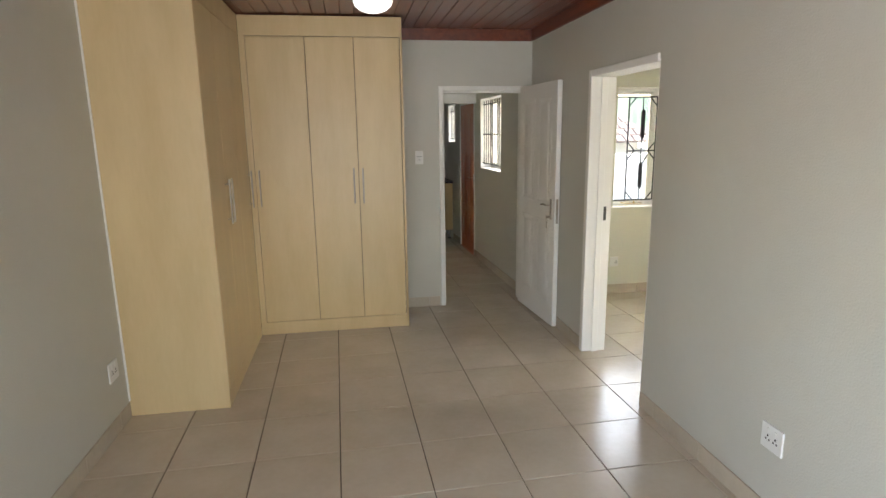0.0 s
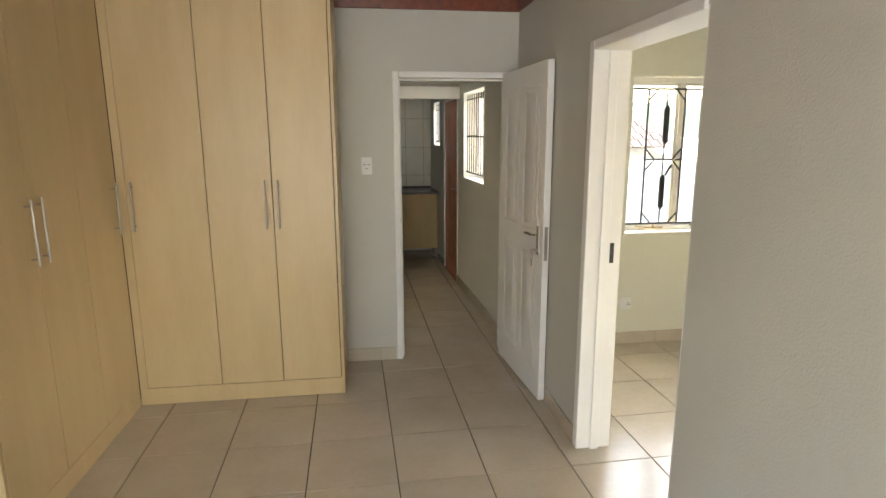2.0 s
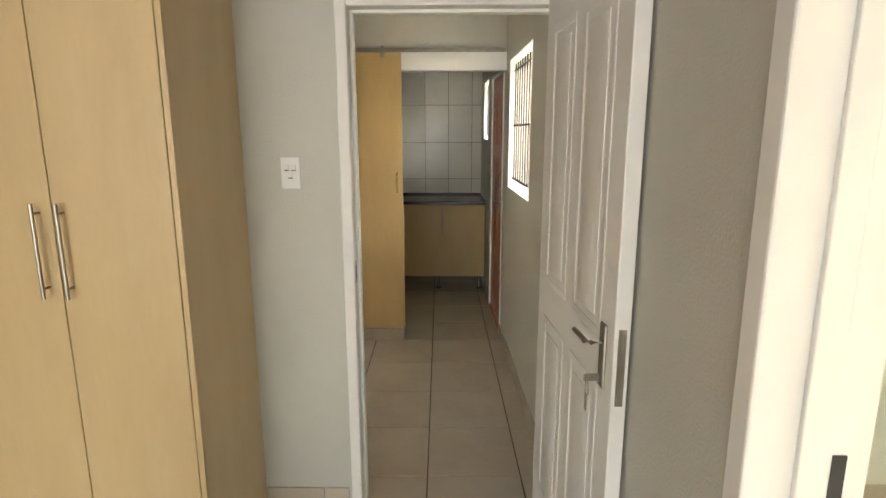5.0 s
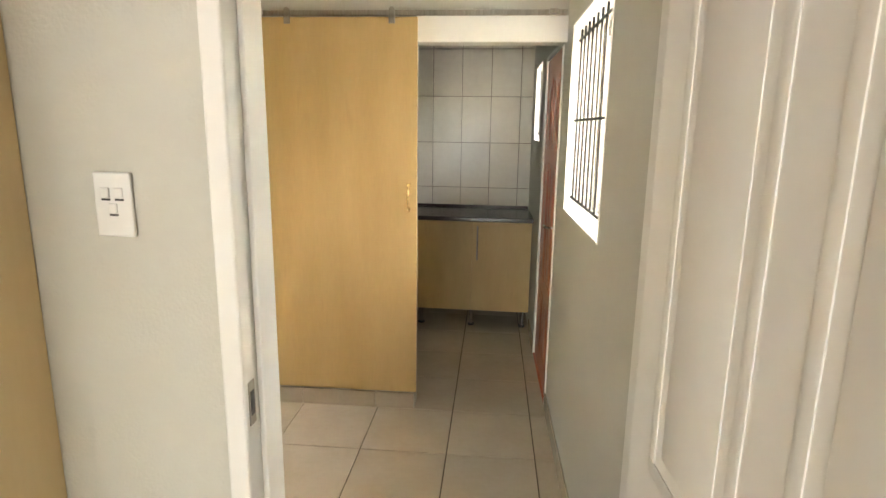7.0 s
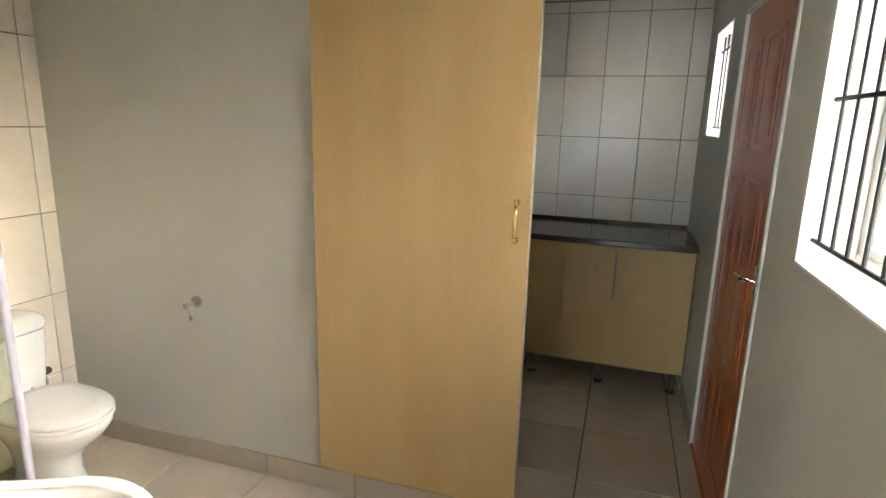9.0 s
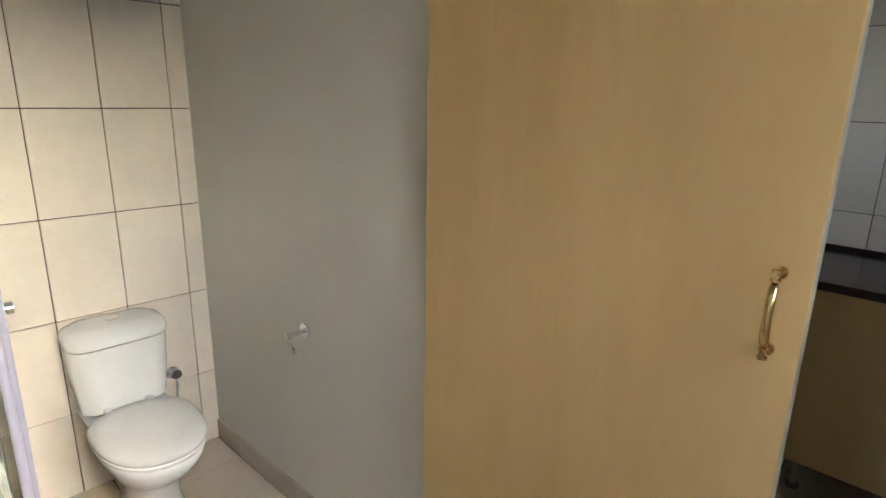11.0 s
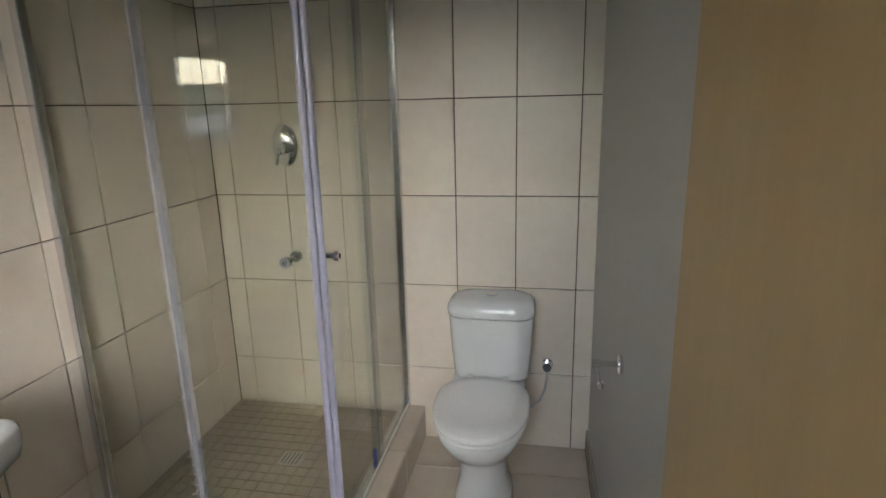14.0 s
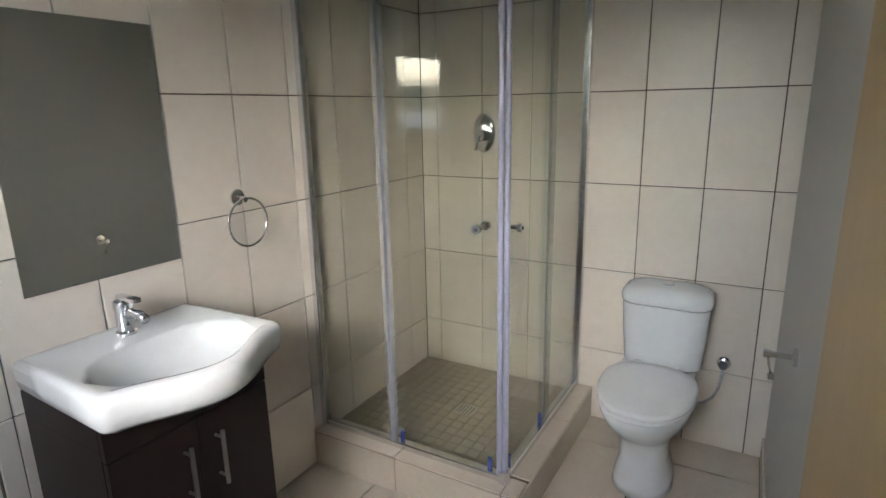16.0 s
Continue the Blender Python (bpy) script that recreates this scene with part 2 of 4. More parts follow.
def tube(points, r, seg=10, bm=None, closed=False):
    """A round tube along points."""
    bm = bm or bmesh.new()
    pts = [Vector(p) for p in points]
    rings = []
    n = len(pts)
    for i, p in enumerate(pts):
        a = pts[(i - 1) % n] if closed or i else p
        c = pts[(i + 1) % n] if closed or i < n - 1 else p
        q = (c - a).to_track_quat("Z", "Y")
        rings.append([bm.verts.new(p + q @ Vector((r * math.cos(k * math.tau / seg), r * math.sin(k * math.tau / seg), 0))) for k in range(seg)])
    for i in range(n if closed else n - 1):
        a, c = rings[i], rings[(i + 1) % n]
        best = min(range(seg), key=lambda s: (a[0].co - c[s].co).length)
        for k in range(seg):
            bm.faces.new((a[k], a[(k + 1) % seg], c[(k + 1 + best) % seg], c[(k + best) % seg]))
    if not closed:
        bm.faces.new(rings[0][::-1]); bm.faces.new(rings[-1])
    bmesh.ops.recalc_face_normals(bm, faces=bm.faces[:])
    return bm


def loft(loops, cap=True):
    """A skin over loops of equally many points."""
    bm = bmesh.new()
    rings = [[bm.verts.new(p) for p in lp] for lp in loops]
    n = len(rings[0])
    for a, b in zip(rings, rings[1:]):
        for k in range(n):
            bm.faces.new((a[k], a[(k + 1) % n], b[(k + 1) % n], b[k]))
    if cap:
        bm.faces.new(rings[0][::-1]); bm.faces.new(rings[-1])
    bmesh.ops.recalc_face_normals(bm, faces=bm.faces[:])
    return bm


def wall_x(x0, x1, y0, y1, z0, z1, holes=()):
    """A wall that runs along y, from x0 to x1 thick, with holes (y0, y1, z0, z1)."""
    bm = bmesh.new()
    y = y0
    for a, b, c, d in sorted(holes):
        box(x0, x1, y, a, z0, z1, bm=bm)
        if c > z0:
            box(x0, x1, a, b, z0, c, bm=bm)
        if d < z1:
            box(x0, x1, a, b, d, z1, bm=bm)
        y = b
    box(x0, x1, y, y1, z0, z1, bm=bm)
    bmesh.ops.remove_doubles(bm, verts=bm.verts[:], dist=1e-5)
    return bm


def wall_y(y0, y1, x0, x1, z0, z1, holes=()):
    """A wall that runs along x, from y0 to y1 thick, with holes (x0, x1, z0, z1)."""
    bm = wall_x(y0, y1, x0, x1, z0, z1, holes)
    for v in bm.verts:
        v.co = Vector((v.co.y, v.co.x, v.co.z))
    bmesh.ops.reverse_faces(bm, faces=bm.faces[:])
    return bm


PIECES = {}


def piece(name, sx, sy, sz, at, material, parent, chamfer=0.002):
    """One tile: a block with a chamfered rim, sharing its mesh with alike pieces. at: its low corner."""
    key = (name, round(sx, 3), round(sy, 3), round(sz, 3), material.name)
    if key not in PIECES:
        bm = box(0, sx, 0, sy, 0, sz)
        bmesh.ops.bevel(bm, geom=bm.edges[:], offset=min(chamfer, 0.3 * min(sx, sy, sz)), segments=1, affect="EDGES")
        me = bpy.data.meshes.new(name)
        bm.to_mesh(me); bm.free()
        me.materials.append(material)
        PIECES[key] = me
    ob = new(name, PIECES[key])
    ob.parent = parent
    ob.matrix_basis = WORLD[parent.name].inverted() @ FRAME[0] @ Matrix.Translation(at)
    return ob


def tiling(x0, x1, step, phase, least=0.012):
    """The stretches between x0 and x1 cut at phase + k * step."""
    k = math.floor((x0 - phase) / step)
    out = []
    while phase + k * step < x1:
        a, b = max(x0, phase + k * step), min(x1, phase + (k + 1) * step)
        if b - a > least:
            out.append((a, b))
        k += 1
    return out

# ---- plan ----
LEFT, RIGHT, DOORWALL, BATHBACK = -1.025, 2.0, 4.8, 5.125
BACK, TOILETWALL, PARTITION, KITCHEN_END = -2.0, -0.945, 6.745, 8.78
CEILING, HALL_CEILING, KITCHEN_CEILING = 2.52, 2.50, 2.36
SIDE_END, SIDE_EAST, SIDE_BACK = 4.86, 5.4, 0.9

# ---- structure: floors, walls, ceilings ----
floor = setting("floor", box(LEFT - 0.3, RIGHT + 0.3, BACK - 0.3, KITCHEN_END + 0.3, -0.15, -0.008), GROUT, "cream ceramic tile floor with dark grout joints", "floor")
side_floor = setting("floor_side_room", box(RIGHT + 0.3, SIDE_EAST + 0.2, SIDE_BACK - 0.2, SIDE_END + 0.2, -0.15, -0.008), GROUT, "cream ceramic tile floor in bright daylight", "floor")
setting("wall_left", wall_x(LEFT - 0.22, LEFT, BACK, BATHBACK, -0.01, 2.75, [(-1.7, -0.1, 0.85, 2.05)]), PLASTER, "warm grey textured plaster bedroom wall with an added window opening", "wall")
wall_right = setting("wall_right", wall_x(RIGHT, RIGHT + 0.16, BACK, DOORWALL, -0.01, 2.75, [(2.575, 3.452, -0.01, 2.005)]), PLASTER, "warm grey textured plaster bedroom wall with doorway", "wall")
setting("wall_back", wall_y(BACK - 0.22, BACK, LEFT, RIGHT, -0.01, 2.75, [(-0.5, 1.5, 0.05, 2.1)]), PLASTER, "warm grey plaster wall with an unseen wide opening added for light", "wall")
wall_door = setting("wall_door", wall_y(DOORWALL, DOORWALL + 0.15, LEFT, RIGHT, -0.01, 2.75, [(1.165, 1.93, -0.01, 2.015)]), PLASTER, "warm grey plaster wall between bedroom and bathroom", "wall")
setting("wall_bath_build_out", box(TOILETWALL - 0.01, 0.955, DOORWALL + 0.151, BATHBACK - 0.01, -0.01, 2.7), PLASTER, "grey plaster build-out behind the basin tiles", "wall")
setting("wall_toilet", box(TOILETWALL - 0.2, TOILETWALL - 0.008, BATHBACK - 0.02, KITCHEN_END + 0.2, -0.01, 2.75), WALL_GROUT, "bathroom wall behind tall cream tiles", "wall")
FRAME[0] = PART
wall_part = setting("wall_partition", wall_y(PARTITION, PARTITION + 0.12, TOILETWALL - 0.01, 1.95, -0.01, 2.75, [(1.178, 1.95, -0.01, 1.978)]), PLASTER, "grey plaster partition between bathroom and kitchen", "wall")
FRAME[0] = Matrix.Identity(4)
setting("wall_kitchen_end", box(TOILETWALL - 0.2, 2.3, KITCHEN_END + 0.008, KITCHEN_END + 0.22, -0.01, 2.75), WALL_GROUT, "kitchen end wall behind tall pale tiles", "wall")
FRAME[0] = HALL
# local to the hall's outer wall: x into the wall, y along it
HW, KW, RD = (0.61, 1.45, 1.187, 2.02), (2.90, 3.35, 1.48, 2.03), (1.76, 2.58, -0.01, 2.01)
setting("wall_hall", wall_x(0, 0.23, -0.318, 4.0, -0.01, 2.75, [HW, RD, KW]), PLASTER, "grey plaster outer wall with barred windows and a door", "wall")
FRAME[0] = Matrix.Identity(4)
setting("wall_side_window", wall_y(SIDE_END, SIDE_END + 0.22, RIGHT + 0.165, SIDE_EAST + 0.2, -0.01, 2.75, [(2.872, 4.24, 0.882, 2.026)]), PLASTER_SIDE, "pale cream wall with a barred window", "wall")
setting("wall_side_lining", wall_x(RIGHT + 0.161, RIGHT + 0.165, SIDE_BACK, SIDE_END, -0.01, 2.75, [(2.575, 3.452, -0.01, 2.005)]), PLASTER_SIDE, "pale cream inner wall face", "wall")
# the opening here is added, out of view, to let daylight in
setting("wall_side_east", wall_x(SIDE_EAST, SIDE_EAST + 0.2, SIDE_BACK, SIDE_END, -0.01, 2.75, [(1.1, 2.3, 0.9, 2.05)]), PLASTER_SIDE, "pale cream side room wall with an added window opening", "wall")
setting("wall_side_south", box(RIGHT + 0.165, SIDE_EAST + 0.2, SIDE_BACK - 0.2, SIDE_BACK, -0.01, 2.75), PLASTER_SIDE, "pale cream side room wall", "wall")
setting("ceiling_hall", box(TOILETWALL - 0.1, 2.0, DOORWALL + 0.151, PARTITION, HALL_CEILING, HALL_CEILING + 0.05), WHITE_CEIL, "white painted board ceiling", "ceiling")
setting("ceiling_kitchen", box(TOILETWALL - 0.1, 2.0, PARTITION + 0.12, KITCHEN_END + 0.01, KITCHEN_CEILING, KITCHEN_CEILING + 0.05), WHITE_CEIL, "white painted board ceiling", "ceiling")
setting("ceiling_side_room", box(RIGHT + 0.165, SIDE_EAST, SIDE_BACK, SIDE_END, 2.45, 2.5), WHITE_CEIL, "white painted board ceiling", "ceiling")
# tongue-and-groove boards with open V joints, along the room
bm = bmesh.new()
box(LEFT, RIGHT, BACK, DOORWALL, CEILING + 0.016, CEILING + 0.05, bm=bm)
for i, (a, b) in enumerate(tiling(LEFT, RIGHT, 0.102, 0.0)):
    box(a + 0.0015, b - 0.0015, BACK, DOORWALL, CEILING + 0.001 * (i % 3), CEILING + 0.0155, bevel=0.004, bm=bm, seg=1)
setting("ceiling_bedroom", bm, CEIL_WOOD, "red-brown varnished tongue and groove board ceiling", "ceiling")
bm = box(LEFT, RIGHT, DOORWALL - 0.018, DOORWALL - 0.001, CEILING - 0.10, CEILING - 0.001, bevel=0.004)
setting("trim_ceiling_north", bm, CEIL_WOOD, "red-brown varnished timber ceiling trim", "trim")
setting("trim_ceiling_east", box(RIGHT - 0.018, RIGHT - 0.001, BACK, DOORWALL - 0.019, CEILING - 0.10, CEILING - 0.001, bevel=0.004), CEIL_WOOD, "red-brown varnished timber ceiling trim", "trim")
setting("trim_ceiling_west", box(LEFT + 0.001, LEFT + 0.018, BACK, DOORWALL - 0.019, CEILING - 0.10, CEILING - 0.001, bevel=0.004), CEIL_WOOD, "red-brown varnished timber ceiling trim", "trim")
setting("trim_kitchen", box(TOILETWALL, 1.95, KITCHEN_END - 0.05, KITCHEN_END - 0.001, KITCHEN_CEILING - 0.075, KITCHEN_CEILING - 0.001, bevel=0.02), WHITE_CEIL, "white coved ceiling trim", "trim")
FRAME[0] = PART
setting("lintel", box(1.179, 1.948, PARTITION - 0.012, PARTITION - 0.001, 1.976, 2.10, bevel=0.003), WHITE_GLOSS, "white painted beam over the kitchen opening", "lintel")
FRAME[0] = Matrix.Identity(4)
setting("outer_roof", box(LEFT - 0.3, SIDE_EAST + 0.3, BACK - 0.3, SIDE_END + 0.3, 2.76, 2.95), WHITE_CEIL, "flat roof slab over the house", "roof")
# unseen eave, added to hold steep daylight off the hall windows
setting("outer_roof_eave", box(2.36, 2.65, SIDE_END + 0.3, KITCHEN_END + 0.4, 2.44, 2.60), WHITE_CEIL, "unseen white eave added to cut steep light at the hall windows", "roof")
setting("outer_roof_hall", box(LEFT - 0.3, 2.35, SIDE_END + 0.3, KITCHEN_END + 0.4, 2.76, 2.95), WHITE_CEIL, "flat roof slab over the bathroom wing", "roof")


# ---- windows ----
def window(name, w, h, mullions, m, label, depth=0.06, transom=None):
    """A white timber window in local x (across) and z (up), centred on its depth in y."""
    FRAME[0] = m
    ob = thing(name, label, "window", kind="structure")
    f, mw = 0.036, 0.018
    fr = part("window_frame", box(0, w, 0, depth, 0, f, bevel=0.004), WHITE_GLOSS, ob)
    part("window_frame", box(0, w, 0, depth, h - f, h, bevel=0.004), WHITE_GLOSS, ob)
    part("window_frame", box(0, f, 0.001, depth - 0.001, f, h - f, bevel=0.004), WHITE_GLOSS, ob)
    part("window_frame", box(w - f, w, 0.001, depth - 0.001, f, h - f, bevel=0.004), WHITE_GLOSS, ob)
    xs = [f] + list(mullions) + [w - f]
    for x in mullions:
        part("mullion", box(x - mw, x + mw, 0.001, depth - 0.001, f, h - f, bevel=0.004), WHITE_GLOSS, ob)
    for i in range(len(xs) - 1):
        a = xs[i] + (mw if i else 0)
        b = xs[i + 1] - (mw if i < len(xs) - 2 else 0)
        s = 0.022
        sash = bmesh.new()
        for q in ((a, b, f, f + s), (a, b, h - f - s, h - f), (a, a + s, f + s, h - f - s), (b - s, b, f + s, h - f - s)):
            box(q[0], q[1], 0.012, 0.045, q[2], q[3], bevel=0.003, bm=sash)
        part("sash", sash, WHITE_GLOSS, ob)
        g = part("pane", box(a + s, b - s, 0.026, 0.030, f + s, h - f - s), GLASS, ob)
        g.visible_shadow = False
    FRAME[0] = Matrix.Identity(4)
    return ob


window("window_1", 1.368, 1.144, (0.44, 0.90), pose(2.872, SIDE_END + 0.10, 0.882), "white painted timber window with three panes, overexposed daylight")
window("window_2", HW[1] - HW[0], HW[3] - HW[2], (0.27,), HALL @ pose(0.13, HW[1], HW[2], 0, 0, -90), "white painted timber window beside the bathroom")
window("window_3", KW[1] - KW[0], KW[3] - KW[2], (), HALL @ pose(0.13, KW[1], KW[2], 0, 0, -90), "small white timber kitchen window")
# unseen back opening, made tall so that light falls on floor and lower walls
window("unseen_window_4", 2.0, 2.05, (0.67, 1.33), pose(1.5, BACK - 0.10, 0.05, 0, 0, 180), "wide white glazed bedroom doors, unseen and made tall for light")
# unseen side window, added to light the bedroom's right wall
window("added_window_6", 1.6, 1.2, (0.8,), pose(LEFT - 0.10, -1.7, 0.85, 0, 0, 90), "white timber bedroom side window, unseen and added for light")
# unseen east window, added to brighten the side room
window("added_window_5", 1.2, 1.15, (0.6,), pose(SIDE_EAST + 0.1, 2.3, 0.9, 0, 0, -90), "white timber side room window, unseen and added for light")
# catches and stays
w1 = bpy.data.objects["window_1"]
for x in (0.36, 0.82):
    part("catch", rod((2.9 + x, SIDE_END + 0.095, 0.885 + 0.50), (2.9 + x - 0.05, SIDE_END + 0.085, 0.885 + 0.42), 0.009), BLACK_IRON, w1, "dark window catch")
for x in (0.10, 0.55):
    st = part("stay", tube([(2.9 + x, SIDE_END + 0.095, 0.915), (2.9 + x + 0.02, SIDE_END + 0.06, 0.91), (2.9 + x + 0.2, SIDE_END + 0.05, 0.908)], 0.005), BRASS, w1, "brass casement stay")
    part("stay_knob", rod((2.9 + x + 0.12, SIDE_END + 0.052, 0.905), (2.9 + x + 0.12, SIDE_END + 0.052, 0.935), 0.007), BRASS, st)
# white painted sills and reveals
setting("window_sill_side", box(2.852, 4.26, SIDE_END - 0.015, SIDE_END + 0.099, 0.869, 0.883, bevel=0.004), WHITE_GLOSS, "white painted window sill", "window sill")
FRAME[0] = HALL
for nm, w in (("hall", HW), ("kitchen", KW)):
    setting("window_reveal_" + nm, wall_x(-0.004, 0.129, w[0] - 0.001, w[1] + 0.001, w[2] - 0.001, w[3] + 0.001, [(w[0] + 0.006, w[1] - 0.006, w[2] + 0.006, w[3] - 0.006)]), WHITE_GLOSS, "white painted window reveal and sill", "window reveal")
FRAME[0] = Matrix.Identity(4)


def plain_bars(name, w, m, count, mids, label):
    """Upright burglar bars with cross rails, in the hall wall's window w."""
    FRAME[0] = HALL
    ob = thing(name, label, "burglar bars", (0.03, w[0], w[2]))
    for z in mids:
        part("rail", rod((0.028, w[0], z), (0.028, w[1], z), 0.006), BLACK_IRON, ob)
    for i in range(count):
        y = w[0] + (w[1] - w[0]) * (i + 0.6) / (count + 0.2)
        part("bar", rod((0.028, y, mids[0]), (0.028, y, w[3] - 0.03), 0.0048), BLACK_IRON, ob)
    FRAME[0] = Matrix.Identity(4)


plain_bars("burglar_bars", HW, 0, 9, (1.25, 1.60, 1.95), "black iron upright burglar bars in the hall window")
plain_bars("burglar_bars", KW, 0, 4, (1.53, 1.93), "black iron upright burglar bars in the small kitchen window")


def plate(x, y, z0, z1, w):
    """An upright iron plate with pointed ends."""
    lp = [(x - w, z0 + 0.03), (x, z0), (x + w, z0 + 0.03), (x + w, z1 - 0.03), (x, z1), (x - w, z1 - 0.03)]
    return loft([[(a, y - 0.004, c) for a, c in lp], [(a, y + 0.004, c) for a, c in lp]])


bars = thing("burglar_bars", "black iron burglar bars with pointed plates in the side room window", "burglar bars", (3.5, SIDE_END + 0.05, 0.95))
BY = SIDE_END + 0.05
for z in (0.945, 1.94):
    part("rail", rod((2.895, BY, z), (4.24, BY, z), 0.008), BLACK_IRON, bars)
for x0, x1 in ((3.02, 3.31), (3.45, 3.74), (3.88, 4.17)):
    xm = (x0 + x1) / 2
    part("rail", rod((x0, BY, 1.427), (x1, BY, 1.427), 0.007), BLACK_IRON, bars)
    for x in (x0, xm, x1):
        part("bar", rod((x, BY, 0.945), (x, BY, 1.94), 0.0075 if x != xm else 0.0055), BLACK_IRON, bars)
    part("plate", plate(xm, BY - 0.008, 1.533, 1.83, 0.021), BLACK_IRON, bars)
    part("plate", plate(xm, BY - 0.008, 1.046, 1.325, 0.021), BLACK_IRON, bars)
    for zc, zs in ((1.427, (1, -1)), (0.945, (1,)), (1.94, (-1,))):
        for s in zs:
            for xa, sx in ((x0, 1), (x1, -1)):
                d = 0.075
                p, q = ((xa, BY, zc + s * 0.085), (xa + sx * d, BY, zc))
                part("brace", rod(p, q, 0.0065), BLACK_IRON, bars)

# ---- door frames ----
df = thing("door_frame_1", "white gloss painted timber door frame", "door frame", (1.5, 4.95, 0), kind="structure")
part("jamb", box(1.136, 1.178, DOORWALL - 0.012, DOORWALL + 0.156, 0, 2.034, bevel=0.005), WHITE_GLOSS, df)
part("jamb", box(1.918, 1.962, DOORWALL - 0.012, DOORWALL + 0.156, 0, 2.034, bevel=0.005), WHITE_GLOSS, df)
part("head", box(1.179, 1.917, DOORWALL - 0.012, DOORWALL + 0.156, 1.992, 2.034, bevel=0.005), WHITE_GLOSS, df)
part("stop", box(1.178, 1.191, DOORWALL + 0.045, DOORWALL + 0.09, 0, 1.991, bevel=0.003), WHITE_GLOSS, df)
part("stop", box(1.192, 1.917, DOORWALL + 0.045, DOORWALL + 0.09, 1.978, 1.991, bevel=0.003), WHITE_GLOSS, df)
part("strike_plate", box(1.1775, 1.1795, DOORWALL + 0.005, DOORWALL + 0.03, 0.98, 1.07), BRUSHED, df, "steel strike plate")
# a dark block paints the shade in the latch hole
part("latch_hole", box(1.179, 1.1805, DOORWALL + 0.010, DOORWALL + 0.025, 1.0, 1.05), DARK_PLASTIC_AND_SHADE, df, "dark block painted as shade in the latch hole")
sf = thing("door_frame_2", "white gloss painted timber door frame", "door frame", (2.08, 3.05, 0), kind="structure")
part("jamb", box(RIGHT - 0.012, RIGHT + 0.172, 3.442, 3.495, 0, 2.036, bevel=0.005), WHITE_GLOSS, sf)
part("jamb", box(RIGHT + 0.002, RIGHT + 0.172, 2.576, 2.587, 0, 2.004, bevel=0.003), WHITE_GLOSS, sf)
part("head", box(RIGHT - 0.012, RIGHT + 0.172, 2.588, 3.441, 1.99, 2.036, bevel=0.005), WHITE_GLOSS, sf)
part("stop", box(RIGHT + 0.06, RIGHT + 0.105, 3.429, 3.4415, 0, 1.989, bevel=0.003), WHITE_GLOSS, sf)
# latch hole's shade, as a dark block on the jamb
part("latch_hole", box(RIGHT + 0.115, RIGHT + 0.135, 3.4385, 3.4415, 0.995, 1.095), DARK_PLASTIC_AND_SHADE, sf, "dark block painted as shade in the latch hole")


def panel_ring(bm, u0, u1, z0, z1, v, sgn):
    """A raised moulding round a panel on a door's face at v, and the raised field in it."""
    m, e = 0.024, 0.0022
    for a, b, c, d in ((u0, u1, z0, z0 + m), (u0, u1, z1 - m, z1), (u0, u0 + m, z0 + m, z1 - m), (u1 - m, u1, z0 + m, z1 - m)):
        box(a, b, min(v, v + sgn * e), max(v, v + sgn * e), c, d, bevel=0.00105, bm=bm, seg=3)
    box(u0 + 0.05, u1 - 0.05, min(v, v + sgn * e), max(v, v + sgn * e), z0 + 0.05, z1 - 0.05, bevel=0.00105, bm=bm, seg=3)


def panel_door(name, w, h, t, material, m, label, panels, handle_x, metal):
    """A panelled door leaf: local x from the hinge, y through its thickness."""
    FRAME[0] = m
    ob = thing(name, label, "door", kind="structure")
    part("leaf", box(0, w, 0, t, 0.012, h, bevel=0.003), material, ob)
    for q in panels:
        for v, s in ((0, -1), (t, 1)):
            bm = bmesh.new()
            panel_ring(bm, *q, v, s)
            part("panel", bm, material, ob, smooth="all")
    for v, s in ((0, -1), (t, 1)):
        hd = part("door_handle", box(handle_x - 0.02, handle_x + 0.02, min(v, v + s * 0.008), max(v, v + s * 0.008), 0.915, 1.085, bevel=0.0035), metal, ob, "worn metal lever handle on a back plate")
        d = 1 if handle_x < w / 2 else -1
        part("lever", tube([(handle_x, v, 1.035), (handle_x, v + s * 0.035, 1.035), (handle_x + d * 0.012, v + s * 0.048, 1.035), (handle_x + d * 0.06, v + s * 0.05, 1.038), (handle_x + d * 0.11, v + s * 0.046, 1.03)], 0.0075), metal, hd, smooth=True)
    FRAME[0] = Matrix.Identity(4)
    return ob


PANELS = [(0.10, 0.36, 1.03, 1.90), (0.44, 0.70, 1.03, 1.90), (0.10, 0.36, 0.20, 0.90), (0.44, 0.70, 0.20, 0.90)]
leaf = panel_door("door_1", 0.80, 2.02, 0.04, WHITE_GLOSS, pose(1.888, 4.782, 0, 0, 0, -85.6), "white painted four panel door standing open against the wall", PANELS, 0.735, BRUSHED)
FRAME[0] = pose(1.888, 4.782, 0, 0, 0, -85.6)
lk = part("lock_plate", box(0.7995, 0.8015, 0.010, 0.030, 0.89, 1.09), BRUSHED, leaf, "steel lock forend plate")
part("key", box(0.733, 0.738, -0.05, -0.008, 0.93, 0.95, bevel=0.002), BRUSHED, leaf, "steel key in the lock")
part("key_ring", tube([(0.735 + 0.014 * math.cos(a), -0.04, 0.91 + 0.02 * math.sin(a)) for a in [k * math.tau / 14 for k in range(14)]], 0.0015, 6, closed=True), BRUSHED, leaf, "key ring with a spare key")
part("spare_key", box(0.727, 0.741, -0.043, -0.040, 0.85, 0.895, bevel=0.001), BRUSHED, leaf)
FRAME[0] = HALL
rf = thing("door_frame_3", "white painted timber frame round the red door", "door frame", (0.05, 2.2, 0), kind="structure")
